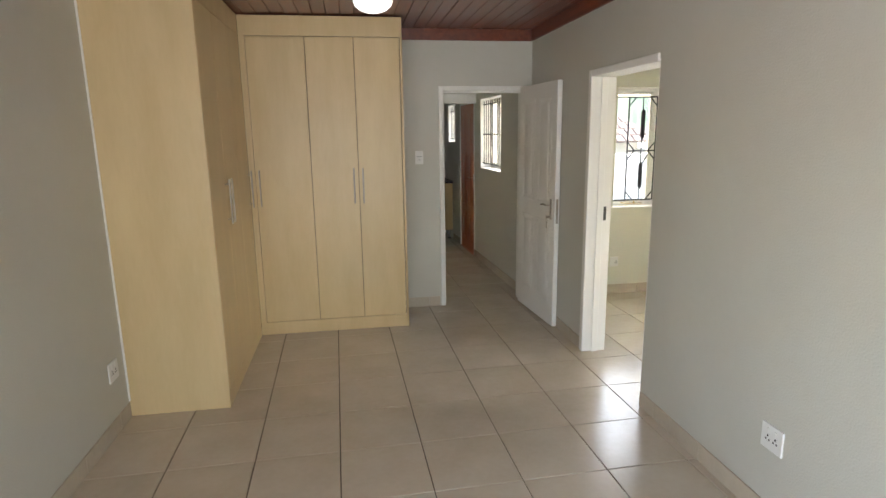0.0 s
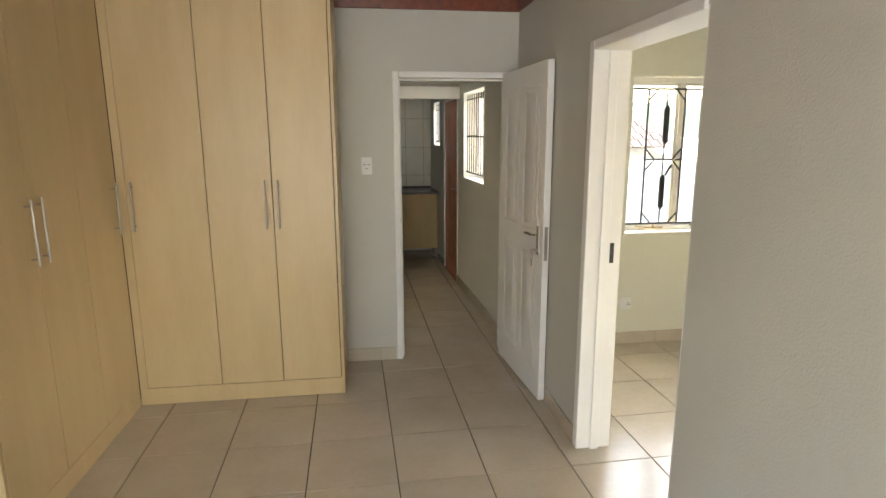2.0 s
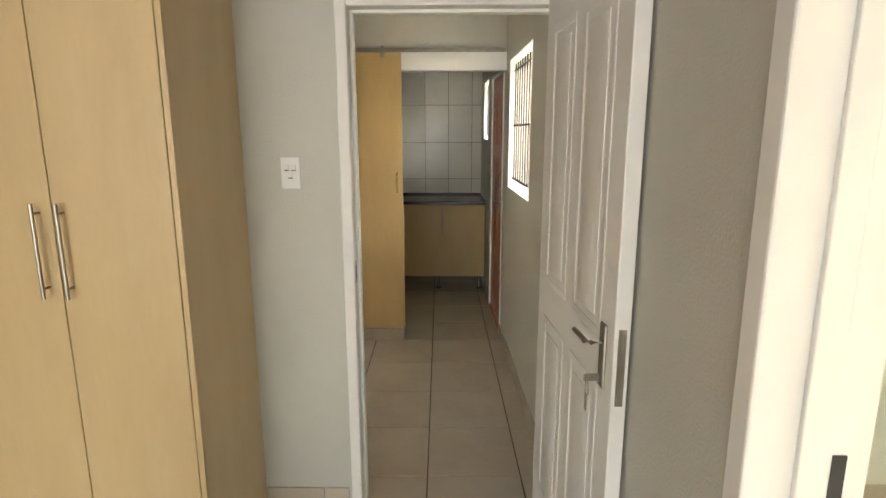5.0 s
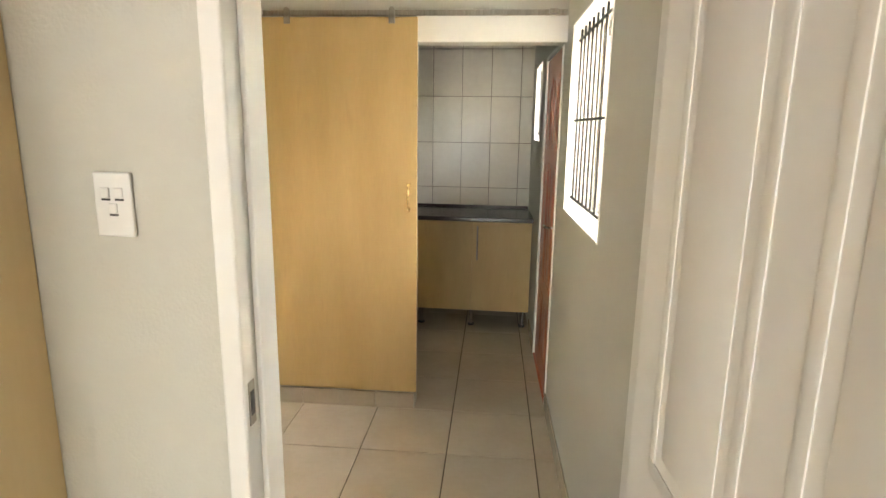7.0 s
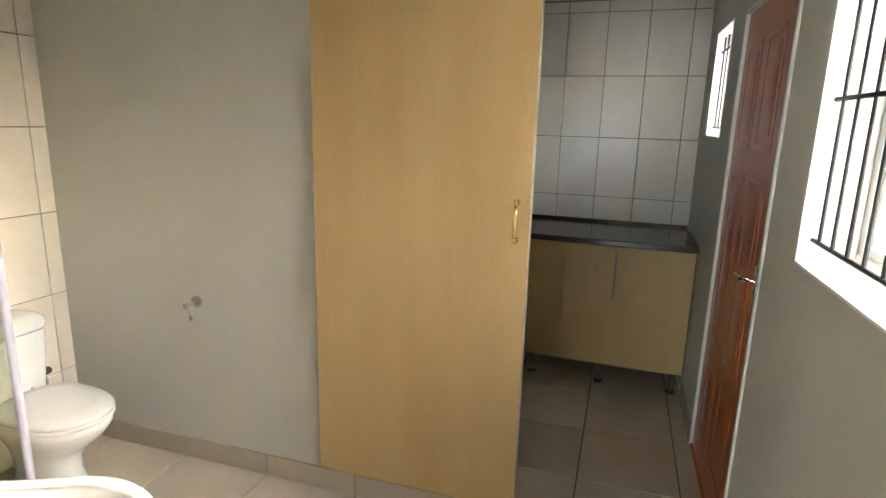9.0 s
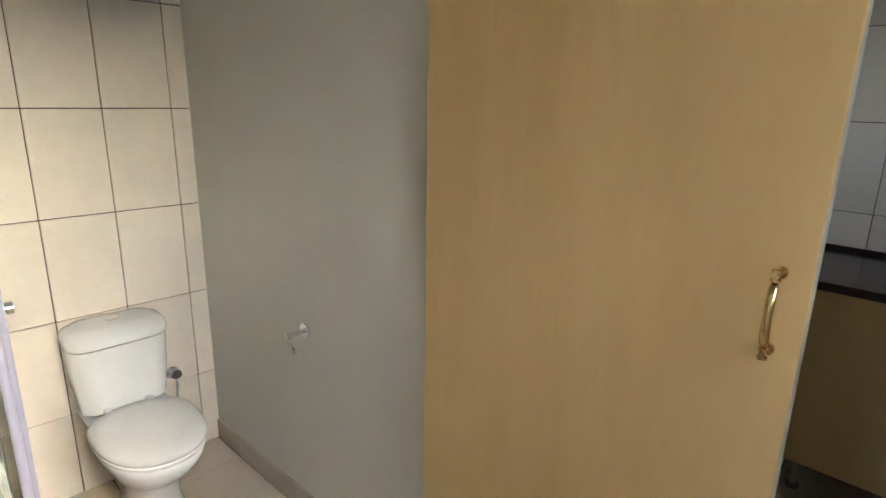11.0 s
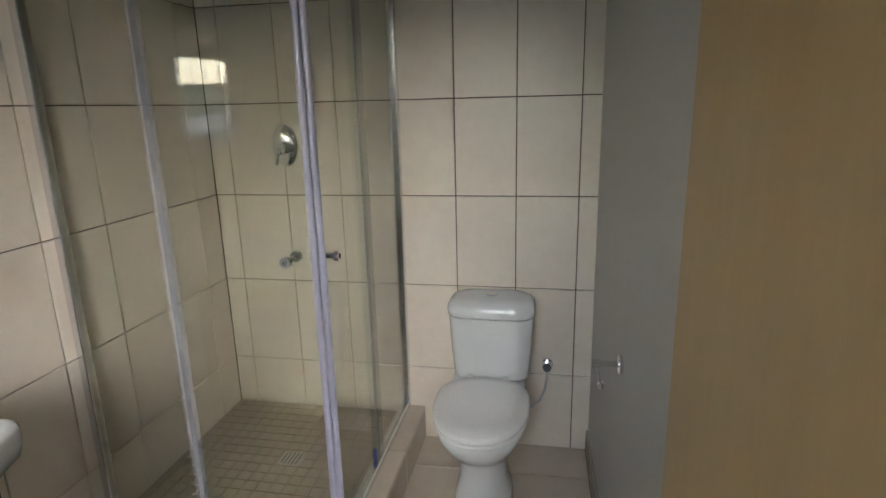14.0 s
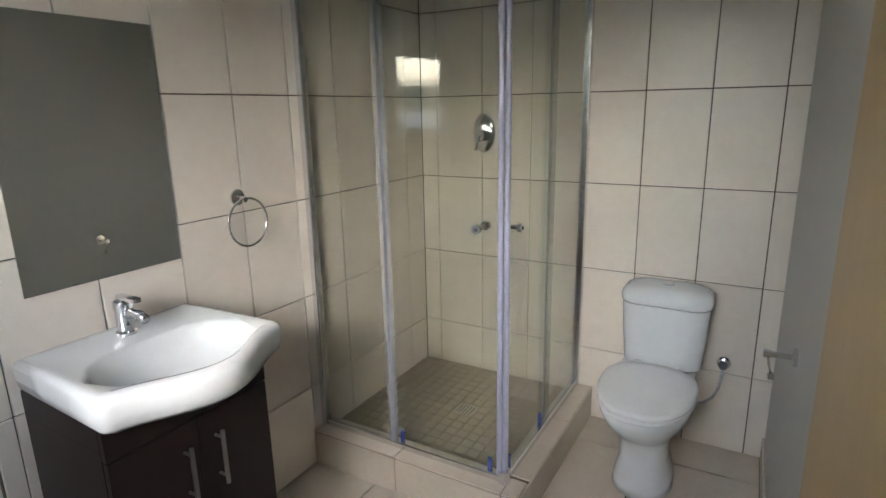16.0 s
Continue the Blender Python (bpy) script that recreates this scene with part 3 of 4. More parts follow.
part("jamb", box(-0.008, 0.10, RD[0], RD[0] + 0.02, 0, RD[3], bevel=0.004), WHITE_GLOSS, rf)
part("jamb", box(-0.008, 0.10, RD[1] - 0.014, RD[1], 0, RD[3], bevel=0.004), WHITE_GLOSS, rf)
# threshold strip added to stop light leaking in under the leaf
part("threshold", box(-0.006, 0.10, RD[0] + 0.021, RD[1] - 0.015, 0.0, 0.011), RED_WOOD, rf, "timber strip added to stop light under the red door")
part("head", box(-0.008, 0.10, RD[0] + 0.021, RD[1] - 0.015, RD[3] - 0.02, RD[3], bevel=0.004), WHITE_GLOSS, rf)
FRAME[0] = Matrix.Identity(4)
RP = [(0.08, 0.33, 1.45, 1.86), (0.41, 0.66, 1.45, 1.86), (0.08, 0.33, 0.62, 1.36), (0.41, 0.66, 0.62, 1.36), (0.08, 0.33, 0.15, 0.53), (0.41, 0.66, 0.15, 0.53)]
panel_door("door_2", 0.782, 1.987, 0.04, RED_WOOD, HALL @ pose(0.006, RD[1] - 0.016, 0, 0, 0, -90), "closed red-brown varnished six panel timber door", RP, 0.735, CHROME)

# ---- sliding door on its rail ----
FRAME[0] = PART
sd = thing("sliding_door", "maple veneer sliding door slab hung on a steel rail", "sliding door", (0.81, 6.715, 0.12))
part("slab", box(0.385, 1.192, 6.721, 6.739, 0.108, 2.092, bevel=0.0015), MAPLE_RAW, sd)
for x in (0.535, 1.065):
    hg = part("hanger", box(x - 0.016, x + 0.016, 6.713, 6.720, 2.060, 2.125, bevel=0.002), BRUSHED, sd, "steel roller hanger")
    part("roller", rod((x, 6.713, 2.125), (x, 6.7255, 2.125), 0.014), BRUSHED, hg)
HX = 1.150
GRIP = [(6.691, 1.258, 0.005), (6.686, 1.25, 0.0075), (6.68, 1.235, 0.0085), (6.677, 1.205, 0.007), (6.68, 1.175, 0.0085), (6.686, 1.16, 0.0075), (6.691, 1.152, 0.005)]
hd = part("pull_handle", loft([[(HX + 0.85 * r * math.cos(k * math.tau / 14), y + 0.7 * r * math.sin(k * math.tau / 14), z) for k in range(14)] for y, z, r in GRIP]), BRASS, sd, "worn brass bow handle", smooth="all")
for z in (1.268, 1.142):
    part("rose", rod((HX, 6.7205, z), (HX, 6.713, z), 0.010, seg=18), BRASS, hd, smooth=True)
    part("post", rod((HX, 6.713, z), (HX, 6.683, z), 0.005), BRASS, hd, smooth=True)
    for dz in (-0.007, 0.007):
        part("collar", rod((HX, 6.691, z + dz - 0.002), (HX, 6.691, z + dz + 0.002), 0.0075, seg=16), BRASS, hd, smooth=True)
rl = thing("door_rail", "steel sliding door rail screwed to the wall", "rail", (1.15, 6.72, 2.14))
part("track", box(0.37, 1.915, 6.7265, 6.732, 2.097, 2.125, bevel=0.0015), BRUSHED, rl)
for x in (0.62, 0.9, 1.25, 1.6):
    part("bracket", box(x - 0.012, x + 0.012, 6.7325, 6.744, 2.103, 2.121, bevel=0.002), BRUSHED, rl)
for x in (0.39, 1.85):
    part("stopper", box(x - 0.02, x + 0.02, 6.710, 6.726, 2.103, 2.127, bevel=0.003), BRUSHED, rl)


FRAME[0] = Matrix.Identity(4)

# ---- bedroom: wardrobes ----
def bar_handle(x, y, z0, z1, nx, ny, parent):
    """A steel bar handle standing off a door in the direction (nx, ny)."""
    d = 0.03
    h = part("handle", rod((x + nx * d, y + ny * d, z0), (x + nx * d, y + ny * d, z1), 0.006), BRUSHED, parent, "brushed steel bar handle", smooth=True)
    for z in (z0 + 0.03, z1 - 0.03):
        part("post", rod((x, y, z), (x + nx * d, y + ny * d, z), 0.004), BRUSHED, h, smooth=True)


wr = thing("wardrobe", "tall maple laminate wardrobe with three doors and steel handles", "wardrobe", (0.13, 4.5, 0))
W0, W1, WF = -0.4545, 0.773, 4.285
DX = [-0.408, 0.027, 0.397, 0.752]
part("side_panel", box(W1 - 0.018, W1, WF + 0.002, DOORWALL - 0.003, 0, 2.51), MAPLE, wr)
part("side_panel", box(W0, W0 + 0.018, WF + 0.002, DOORWALL - 0.003, 0, 2.51), MAPLE, wr)
part("back_panel", box(W0 + 0.019, W1 - 0.019, DOORWALL - 0.015, DOORWALL - 0.004, 0.0, 2.505), MAPLE, wr)
# solid block, coloured as the shade that shows between the doors
part("carcass", box(W0 + 0.019, W1 - 0.019, WF + 0.022, DOORWALL - 0.016, 0.02, 2.505), GAP_SHADE, wr, "near-black block painted as the shade behind the doors")
part("plinth", box(W0 + 0.001, W1 - 0.0185, WF, WF + 0.018, 0, 0.105, bevel=0.001), MAPLE, wr)
part("top_panel", box(W0 + 0.001, W1 - 0.0185, WF, WF + 0.018, 2.364, 2.51, bevel=0.001), MAPLE, wr)
part("stile", box(W0 + 0.001, DX[0] - 0.001, WF, WF + 0.018, 0.1055, 2.3635, bevel=0.001), MAPLE, wr)
part("edge", box(W1 - 0.018, W1, WF - 0.004, WF + 0.0015, 0, 2.51, bevel=0.001), MAPLE, wr)
for i, (a, b) in enumerate(zip(DX, DX[1:])):
    d = part("door", box(a + 0.002, b - 0.002, WF - 0.001, WF + 0.017, 0.109, 2.36, bevel=0.0015), MAPLE, wr)
    hx = (-0.373, 0.358, 0.430)[i]
    bar_handle(hx, WF - 0.001, 1.078, 1.36, 0, -1, d)
wl = thing("wardrobe", "tall maple laminate wardrobe standing along the side wall", "wardrobe", (-0.78, 3.6, 0))
S0, SF = 3.005, -0.455
part("side_panel", box(LEFT + 0.003, SF, S0, S0 + 0.018, 0, 2.51, bevel=0.001), MAPLE, wl)
# block in the colour of shade, seen through the door gaps
part("carcass", box(LEFT + 0.003, SF - 0.022, S0 + 0.019, 4.78, 0.02, 2.505), GAP_SHADE, wl, "near-black block painted as the shade behind the doors")
part("plinth", box(SF - 0.018, SF, S0 + 0.0185, WF - 0.006, 0, 0.105, bevel=0.001), MAPLE, wl)
part("top_panel", box(SF - 0.018, SF, S0 + 0.0185, WF - 0.006, 2.364, 2.51, bevel=0.001), MAPLE, wl)
DY = [S0 + 0.02, 3.43, 3.845, WF - 0.007]
for i, (a, b) in enumerate(zip(DY, DY[1:])):
    d = part("door", box(SF - 0.017, SF + 0.001, a + 0.002, b - 0.002, 0.109, 2.36, bevel=0.0015), MAPLE, wl)
    bar_handle(SF + 0.001, (3.39, 3.47, 4.205)[i], 1.078, 1.36, 1, 0, d)
setting("trim_wall_strip", box(LEFT + 0.001, LEFT + 0.010, S0 - 0.008, S0 - 0.001, 0.1, 2.44), WHITE_GLOSS, "pale sealant strip where wardrobe meets wall", "trim")

lamp = thing("ceiling_lamp", "round white opal glass ceiling lamp", "ceiling lamp", (0.53, 3.66, 2.52))
prof = [(0.0, 0.085), (0.05, 0.080), (0.09, 0.065), (0.12, 0.040), (0.13, 0.015)]
loops = [[(0.53 + r * math.cos(k * math.tau / 32), 3.66 + r * math.sin(k * math.tau / 32), 2.50 - z) for k in range(32)] for r, z in [(0.004, 0.085)] + prof[1:]]
part("shade", loft(loops), dome, lamp, "lit opal glass dome", smooth="all")
part("base", rod((0.53, 3.66, 2.49), (0.53, 3.66, 2.52), 0.135, seg=32), WHITE_GLOSS, lamp)


def wall_plate(name, m, w, h, label, cat, rockers):
    """A white wall plate, local x across, z up, y out of the wall."""
    FRAME[0] = m
    ob = thing(name, label, cat)
    part("plate", box(-w / 2, w / 2, 0, 0.009, -h / 2, h / 2, bevel=0.003), SOCKET, ob)
    # pin holes and rocker slits are dark blocks, their shade painted in
    for x, z, a, b, mt in rockers:
        part("hole" if mt is DARK_PLASTIC_AND_SHADE else "rocker", box(x - a, x + a, 0.0085, 0.0095 if mt is DARK_PLASTIC_AND_SHADE else 0.013, z - b, z + b, bevel=0 if mt is DARK_PLASTIC_AND_SHADE else 0.002), mt, ob)
    FRAME[0] = Matrix.Identity(4)
    return ob


SOCK = [(-0.03, -0.012, 0.004, 0.004, DARK_PLASTIC_AND_SHADE), (-0.012, -0.012, 0.004, 0.004, DARK_PLASTIC_AND_SHADE), (-0.021, 0.004, 0.004, 0.005, DARK_PLASTIC_AND_SHADE),
        (0.012, -0.012, 0.004, 0.004, DARK_PLASTIC_AND_SHADE), (0.030, -0.012, 0.004, 0.004, DARK_PLASTIC_AND_SHADE), (0.021, 0.004, 0.004, 0.005, DARK_PLASTIC_AND_SHADE),
        (-0.021, 0.03, 0.006, 0.01, SOCKET), (0.021, 0.03, 0.006, 0.01, SOCKET)]
SW = [(x, z, 0.0085, 0.0095, SOCKET) for x, z in ((-0.013, 0.022), (0.013, 0.022), (0.0, -0.006))] + [(x, z, 0.0085, 0.0018, DARK_PLASTIC_AND_SHADE) for x, z in ((-0.013, 0.0095), (0.013, 0.0095), (0.0, -0.0185))]
wall_plate("light_switch", pose(0.951, DOORWALL - 0.001, 1.409, 0, 0, 180), 0.072, 0.118, "white plastic three rocker light switch on grey wall", "light switch", SW)
wall_plate("wall_socket", pose(RIGHT - 0.001, 1.515, 0.385, 0, 0, 90), 0.118, 0.11, "white plastic double wall socket", "wall socket", SOCK)
wall_plate("wall_socket", pose(LEFT + 0.001, 2.84, 0.36, 0, 0, -90), 0.118, 0.11, "white plastic double wall socket beside the wardrobe", "wall socket", SOCK)
wall_plate("wall_socket", pose(2.91, SIDE_END - 0.001, 0.33, 0, 0, 180), 0.09, 0.10, "white plastic wall socket under the barred window", "wall socket", SOCK[:3])

# ---- kitchen ----
CF = 8.19
ct = thing("worktop", "dark speckled laminate worktop with a square edge", "worktop", (1.4, 8.5, 0.87))
part("slab", box(0.30, 1.868, CF - 0.025, KITCHEN_END - 0.002, 0.862, 0.895, bevel=0.004), DARK_TOP, ct)
part("upstand", box(0.30, 1.845, KITCHEN_END - 0.010, KITCHEN_END - 0.002, 0.8955, 0.915), DARK_TOP, ct)
for x0, x1, lab in ((0.945, 1.862, "maple laminate base cabinet with two doors on chrome legs"), (0.30, 0.941, "maple laminate base cabinet hidden beside the sliding door")):
    cb = thing("base_cabinet", lab, "cabinet", ((x0 + x1) / 2, 8.45, 0))
    part("body", box(x0, x1, CF + 0.019, KITCHEN_END - 0.02, 0.145, 0.861), MAPLE_RAW, cb)
    xm = (x0 + x1) / 2
    for i, (a, b) in enumerate(((x0, xm), (xm, x1))):
        d = part("door", box(a + 0.002, b - 0.002, CF, CF + 0.018, 0.140, 0.855, bevel=0.0015), MAPLE_RAW, cb)
        if i == 1:
            bar_handle(a + 0.04, CF, 0.56, 0.83, 0, -1, d)
    for x in (x0 + 0.05, xm, x1 - 0.05):
        lg = part("leg", rod((x, CF + 0.06, 0.012), (x, CF + 0.06, 0.144), 0.016), CHROME, cb, "chrome leg", smooth=True)
        part("foot", rod((x, CF + 0.06, 0.0), (x, CF + 0.06, 0.0118), 0.026), DARK_PLASTIC_AND_SHADE, lg)

# ---- bathroom: toilet ----
TY = 6.32


def egg(cx, cy, front, backr, w, z, n=40, p=2.3):
    """A rounded loop: long to +x, short and squarer to -x."""
    out = []
    for k in range(n):
        a = k * math.tau / n
        c, s = math.cos(a), math.sin(a)
        e = 2 / p if c >= 0 else 2 / 2.9
        out.append((cx + (front if c >= 0 else backr) * math.copysign(abs(c) ** e, c), cy + w * math.copysign(abs(s) ** (2 / p), s), z))
    return out


def slab_loop(x0, x1, y0, y1, z, r, n=8):
    out = []
    for cx, cy, a0 in ((x1 - r, y1 - r, 0), (x0 + r, y1 - r, 90), (x0 + r, y0 + r, 180), (x1 - r, y0 + r, 270)):
        for k in range(n + 1):
            a = radians(a0 + 90 * k / n)
            out.append((cx + r * math.cos(a), cy + r * math.sin(a), z))
    return out


tl = thing("toilet", "white ceramic close-coupled toilet with closed seat", "toilet", (-0.6, TY, 0))
part("bowl", loft([egg(-0.60, TY, 0.15, 0.17, 0.110, 0.0), egg(-0.60, TY, 0.145, 0.17, 0.105, 0.03), egg(-0.60, TY, 0.115, 0.16, 0.085, 0.12),
                   egg(-0.60, TY, 0.125, 0.16, 0.092, 0.19), egg(-0.59, TY, 0.175, 0.16, 0.115, 0.25), egg(-0.58, TY, 0.230, 0.17, 0.142, 0.305),
                   egg(-0.575, TY, 0.254, 0.18, 0.158, 0.345), egg(-0.575, TY, 0.258, 0.19, 0.161, 0.368), egg(-0.575, TY, 0.248, 0.19, 0.155, 0.376)]), CERAMIC, tl, smooth="all")
part("bridge", loft([slab_loop(-0.925, -0.70, TY - 0.10, TY + 0.10, 0.20, 0.03), slab_loop(-0.93, -0.70, TY - 0.125, TY + 0.125, 0.33, 0.03), slab_loop(-0.93, -0.70, TY - 0.14, TY + 0.14, 0.385, 0.03)]), CERAMIC, tl, smooth=True)
part("seat", loft([egg(-0.57, TY, 0.256, 0.170, 0.163, 0.3775), egg(-0.57, TY, 0.262, 0.175, 0.168, 0.382), egg(-0.57, TY, 0.262, 0.175, 0.168, 0.391), egg(-0.57, TY, 0.258, 0.171, 0.165, 0.3935)]), SEAT, tl, "white plastic seat ring", smooth=True)
part("lid", loft([egg(-0.57, TY, 0.255, 0.171, 0.163, 0.395), egg(-0.57, TY, 0.262, 0.175, 0.169, 0.399), egg(-0.57, TY, 0.262, 0.175, 0.169, 0.408), egg(-0.57, TY, 0.250, 0.165, 0.159, 0.416), egg(-0.57, TY, 0.19, 0.12, 0.11, 0.420), egg(-0.57, TY, 0.02, 0.02, 0.02, 0.421)]), SEAT, tl, "closed white plastic lid", smooth="all")
for s in (-1, 1):
    part("hinge", rod((-0.745, TY + s * 0.07, 0.386), (-0.745, TY + s * 0.07, 0.415), 0.013), SEAT, tl)
CY = TY + 0.008
ck = part("cistern", loft([slab_loop(-0.925, -0.775, CY - 0.132, CY + 0.132, 0.380, 0.06), slab_loop(-0.928, -0.757, CY - 0.146, CY + 0.146, 0.397, 0.06), slab_loop(-0.932, -0.748, CY - 0.156, CY + 0.156, 0.52, 0.06), slab_loop(-0.935, -0.742, CY - 0.162, CY + 0.162, 0.645, 0.06)]), CERAMIC, tl, smooth=True)
cl = part("cistern_lid", loft([slab_loop(-0.936, -0.742, CY - 0.162, CY + 0.162, 0.648, 0.062), slab_loop(-0.937, -0.736, CY - 0.167, CY + 0.167, 0.655, 0.066), slab_loop(-0.937, -0.735, CY - 0.168, CY + 0.168, 0.672, 0.066), slab_loop(-0.936, -0.739, CY - 0.165, CY + 0.165, 0.688, 0.066), slab_loop(-0.932, -0.749, CY - 0.156, CY + 0.156, 0.701, 0.066), slab_loop(-0.922, -0.768, CY - 0.138, CY + 0.138, 0.709, 0.06), slab_loop(-0.905, -0.79, CY - 0.11, CY + 0.11, 0.7115, 0.05)]), CERAMIC, tl, smooth="all")
part("flush_button", rod((-0.85, CY, 0.708), (-0.85, CY, 0.718), 0.022, seg=24), CHROME, cl, "chrome flush button", smooth=True)
vl = thing("stop_valve", "chrome angle valve with braided hose to the cistern", "valve", (TOILETWALL, 6.545, 0.37))
part("valve", rod((TOILETWALL + 0.001, 6.545, 0.385), (TOILETWALL + 0.05, 6.545, 0.385), 0.013), CHROME, vl, smooth=True)
part("rose", rod((TOILETWALL + 0.001, 6.545, 0.385), (TOILETWALL + 0.006, 6.545, 0.385), 0.026, seg=20), CHROME, vl, smooth=True)
part("knob", rod((TOILETWALL + 0.04, 6.545, 0.386), (TOILETWALL + 0.065, 6.545, 0.40), 0.017), DARK_PLASTIC_AND_SHADE, vl, "dark valve knob", smooth=True)
part("hose", tube([(-0.90, 6.545, 0.380), (-0.893, 6.545, 0.345), (-0.888, 6.538, 0.30), (-0.882, 6.52, 0.255), (-0.876, 6.49, 0.228), (-0.87, 6.455, 0.222), (-0.865, 6.43, 0.24), (-0.86, 6.42, 0.30), (-0.86, 6.415, 0.385)], 0.0065), HOSE, vl, "braided steel hose", smooth="all")

FRAME[0] = PART
rh = thing("roll_holder", "chrome toilet roll holder on the grey wall", "roll holder", (-0.165, PARTITION, 0.74))
RX, RZ = -0.20, 0.752
part("plate", rod((RX, PARTITION - 0.001, RZ), (RX, PARTITION - 0.010, RZ), 0.025, seg=24), CHROME, rh, smooth=True)
part("arm", rod((RX, PARTITION - 0.009, RZ), (RX, PARTITION - 0.065, RZ), 0.008), CHROME, rh, smooth=True)
part("end_cap", rod((RX, PARTITION - 0.060, RZ), (RX, PARTITION - 0.078, RZ), 0.011, seg=16), CHROME, rh, smooth=True)
dp = part("wire", tube([(RX, PARTITION - 0.068, RZ - 0.004), (RX + 0.003, PARTITION - 0.062, RZ - 0.03), (RX + 0.006, PARTITION - 0.056, RZ - 0.052)], 0.003), CHROME, rh, smooth="all")
part("knob", rod((RX + 0.006, PARTITION - 0.056, RZ - 0.052), (RX + 0.007, PARTITION - 0.054, RZ - 0.068), 0.008, seg=12), CHROME, dp, smooth=True)

FRAME[0] = Matrix.Identity(4)

# ---- bathroom: vanity, basin, tap, mirror, towel ring ----
vn = thing("vanity_cabinet", "dark espresso laminate vanity cabinet with two steel handles", "cabinet", (0.66, 5.3, 0))
V0, V1, VF = 0.443, 0.885, 5.47
part("body", box(V0, V1, BATHBACK + 0.014, VF - 0.019, 0.0, 0.700), ESPRESSO, vn)
for x in (V0, V1 - 0.016):
    part("side_panel", box(x, x + 0.016, BATHBACK + 0.014, VF - 0.019, 0.7005, 0.771), ESPRESSO, vn)
part("top_panel", box(V0, V1, VF - 0.018, VF, 0.680, 0.771, bevel=0.001), ESPRESSO, vn)
vm = (V0 + V1) / 2
for a, b, hx in ((V0, vm, vm - 0.045), (vm, V1, vm + 0.045)):
    d = part("door", box(a + 0.001, b - 0.001, VF - 0.018, VF, 0.03, 0.676, bevel=0.001), ESPRESSO, vn)
    h = part("handle", rod((hx, VF + 0.03, 0.475), (hx, VF + 0.03, 0.625), 0.006), BRUSHED, d, "brushed steel bar handle", smooth=True)
    for z in (0.495, 0.605):
        part("post", rod((hx, VF, z), (hx, VF + 0.03, z), 0.004), BRUSHED, h, smooth=True)

B0, B1, BM = 0.425, 0.890, 0.655
BB = BATHBACK + 0.012


def basin_loop(inset, z, n=36):
    """The basin's outline: straight back and sides, pointed front corners and a front that swings out between them."""
    x0, x1, yb = B0 + inset, B1 - inset, BB + inset
    d = 0.385 - 2 * inset
    out = [(x0, yb, z), (x1, yb, z)]
    out += [(x1 + 0.018 * t, yb + t * d, z) for t in (0.33, 0.66, 0.97)]
    for k in range(1, n):
        u = k / n
        bow = 0.75 * (0.5 - 0.5 * math.cos(math.tau * u)) + 0.25 * math.sin(math.pi * u)
        out.append((x1 + 0.018 + (x0 - x1 - 0.036) * u, yb + d + bow * (0.095 - inset * 0.2), z))
    out += [(x0 - 0.018 * t, yb + t * d, z) for t in (0.97, 0.66, 0.33)]
    return out


def bowl_loop(s, z, n):
    """The bowl's rim, scaled by s, with as many points as the outline, beginning at its back corner."""
    cx, cy = BM, BB + 0.265
    out = []
    for px, py, _ in basin_loop(0.0, z):
        a = math.atan2((py - cy) / 0.16, (px - cx) / 0.225)
        yy = 0.165 if math.sin(a) > 0 else 0.125
        out.append((cx + s * 0.205 * math.cos(a), cy + s * yy * math.sin(a), z))
    return out


bs = thing("wash_basin", "white ceramic wash basin with a bowed front", "wash basin", (BM, 5.3, 0.75))
N = len(basin_loop(0, 0))
part("bowl", loft([basin_loop(0.055, 0.752), basin_loop(0.022, 0.757), basin_loop(0.006, 0.774), basin_loop(0.0, 0.800), basin_loop(0.0, 0.832), basin_loop(0.003, 0.842), basin_loop(0.010, 0.849), basin_loop(0.020, 0.851), basin_loop(0.032, 0.848),
                   bowl_loop(1.06, 0.845, N), bowl_loop(1.02, 0.840, N), bowl_loop(0.985, 0.828, N), bowl_loop(0.945, 0.805, N), bowl_loop(0.86, 0.780, N), bowl_loop(0.70, 0.766, N), bowl_loop(0.45, 0.759, N), bowl_loop(0.06, 0.757, N)]), CERAMIC, bs, smooth="all")
part("overflow", rod((BM, BB + 0.140, 0.802), (BM, BB + 0.160, 0.799), 0.016, seg=20), CHROME, bs, "chrome overflow ring", smooth=True)
part("waste", rod((BM, BB + 0.265, 0.756), (BM, BB + 0.265, 0.761), 0.022, seg=20), CHROME, bs, "chrome waste", smooth=True)
tp = thing("basin_tap", "chrome single lever basin mixer tap", "tap", (BM, BB + 0.075, 0.85))
part("body", loft([[(BM + r * math.cos(k * math.tau / 20), BB + 0.075 + r * math.sin(k * math.tau / 20), z) for k in range(20)] for r, z in ((0.026, 0.842), (0.026, 0.853), (0.021, 0.858), (0.021, 0.915), (0.023, 0.919), (0.023, 0.936), (0.015, 0.942))]), CHROME, tp, smooth=True)
part("spout", tube([(BM, BB + 0.08, 0.895), (BM, BB + 0.11, 0.908), (BM, BB + 0.15, 0.908), (BM, BB + 0.168, 0.897)], 0.013), CHROME, tp, smooth="all")
part("lever", loft([slab_loop(BM - 0.011, BM + 0.011, BB + 0.06, BB + 0.15, 0.942 + 0.001 * i, 0.01) for i in (0, 9)]), CHROME, tp, smooth=True)

mr_ = thing("mirror", "plain rectangular wall mirror over the basin", "mirror", (0.63, BATHBACK, 0.99))
part("mirror_glass", box(0.424, 0.840, BATHBACK + 0.013, BATHBACK + 0.018, 0.986, 1.634), MIRROR, mr_)
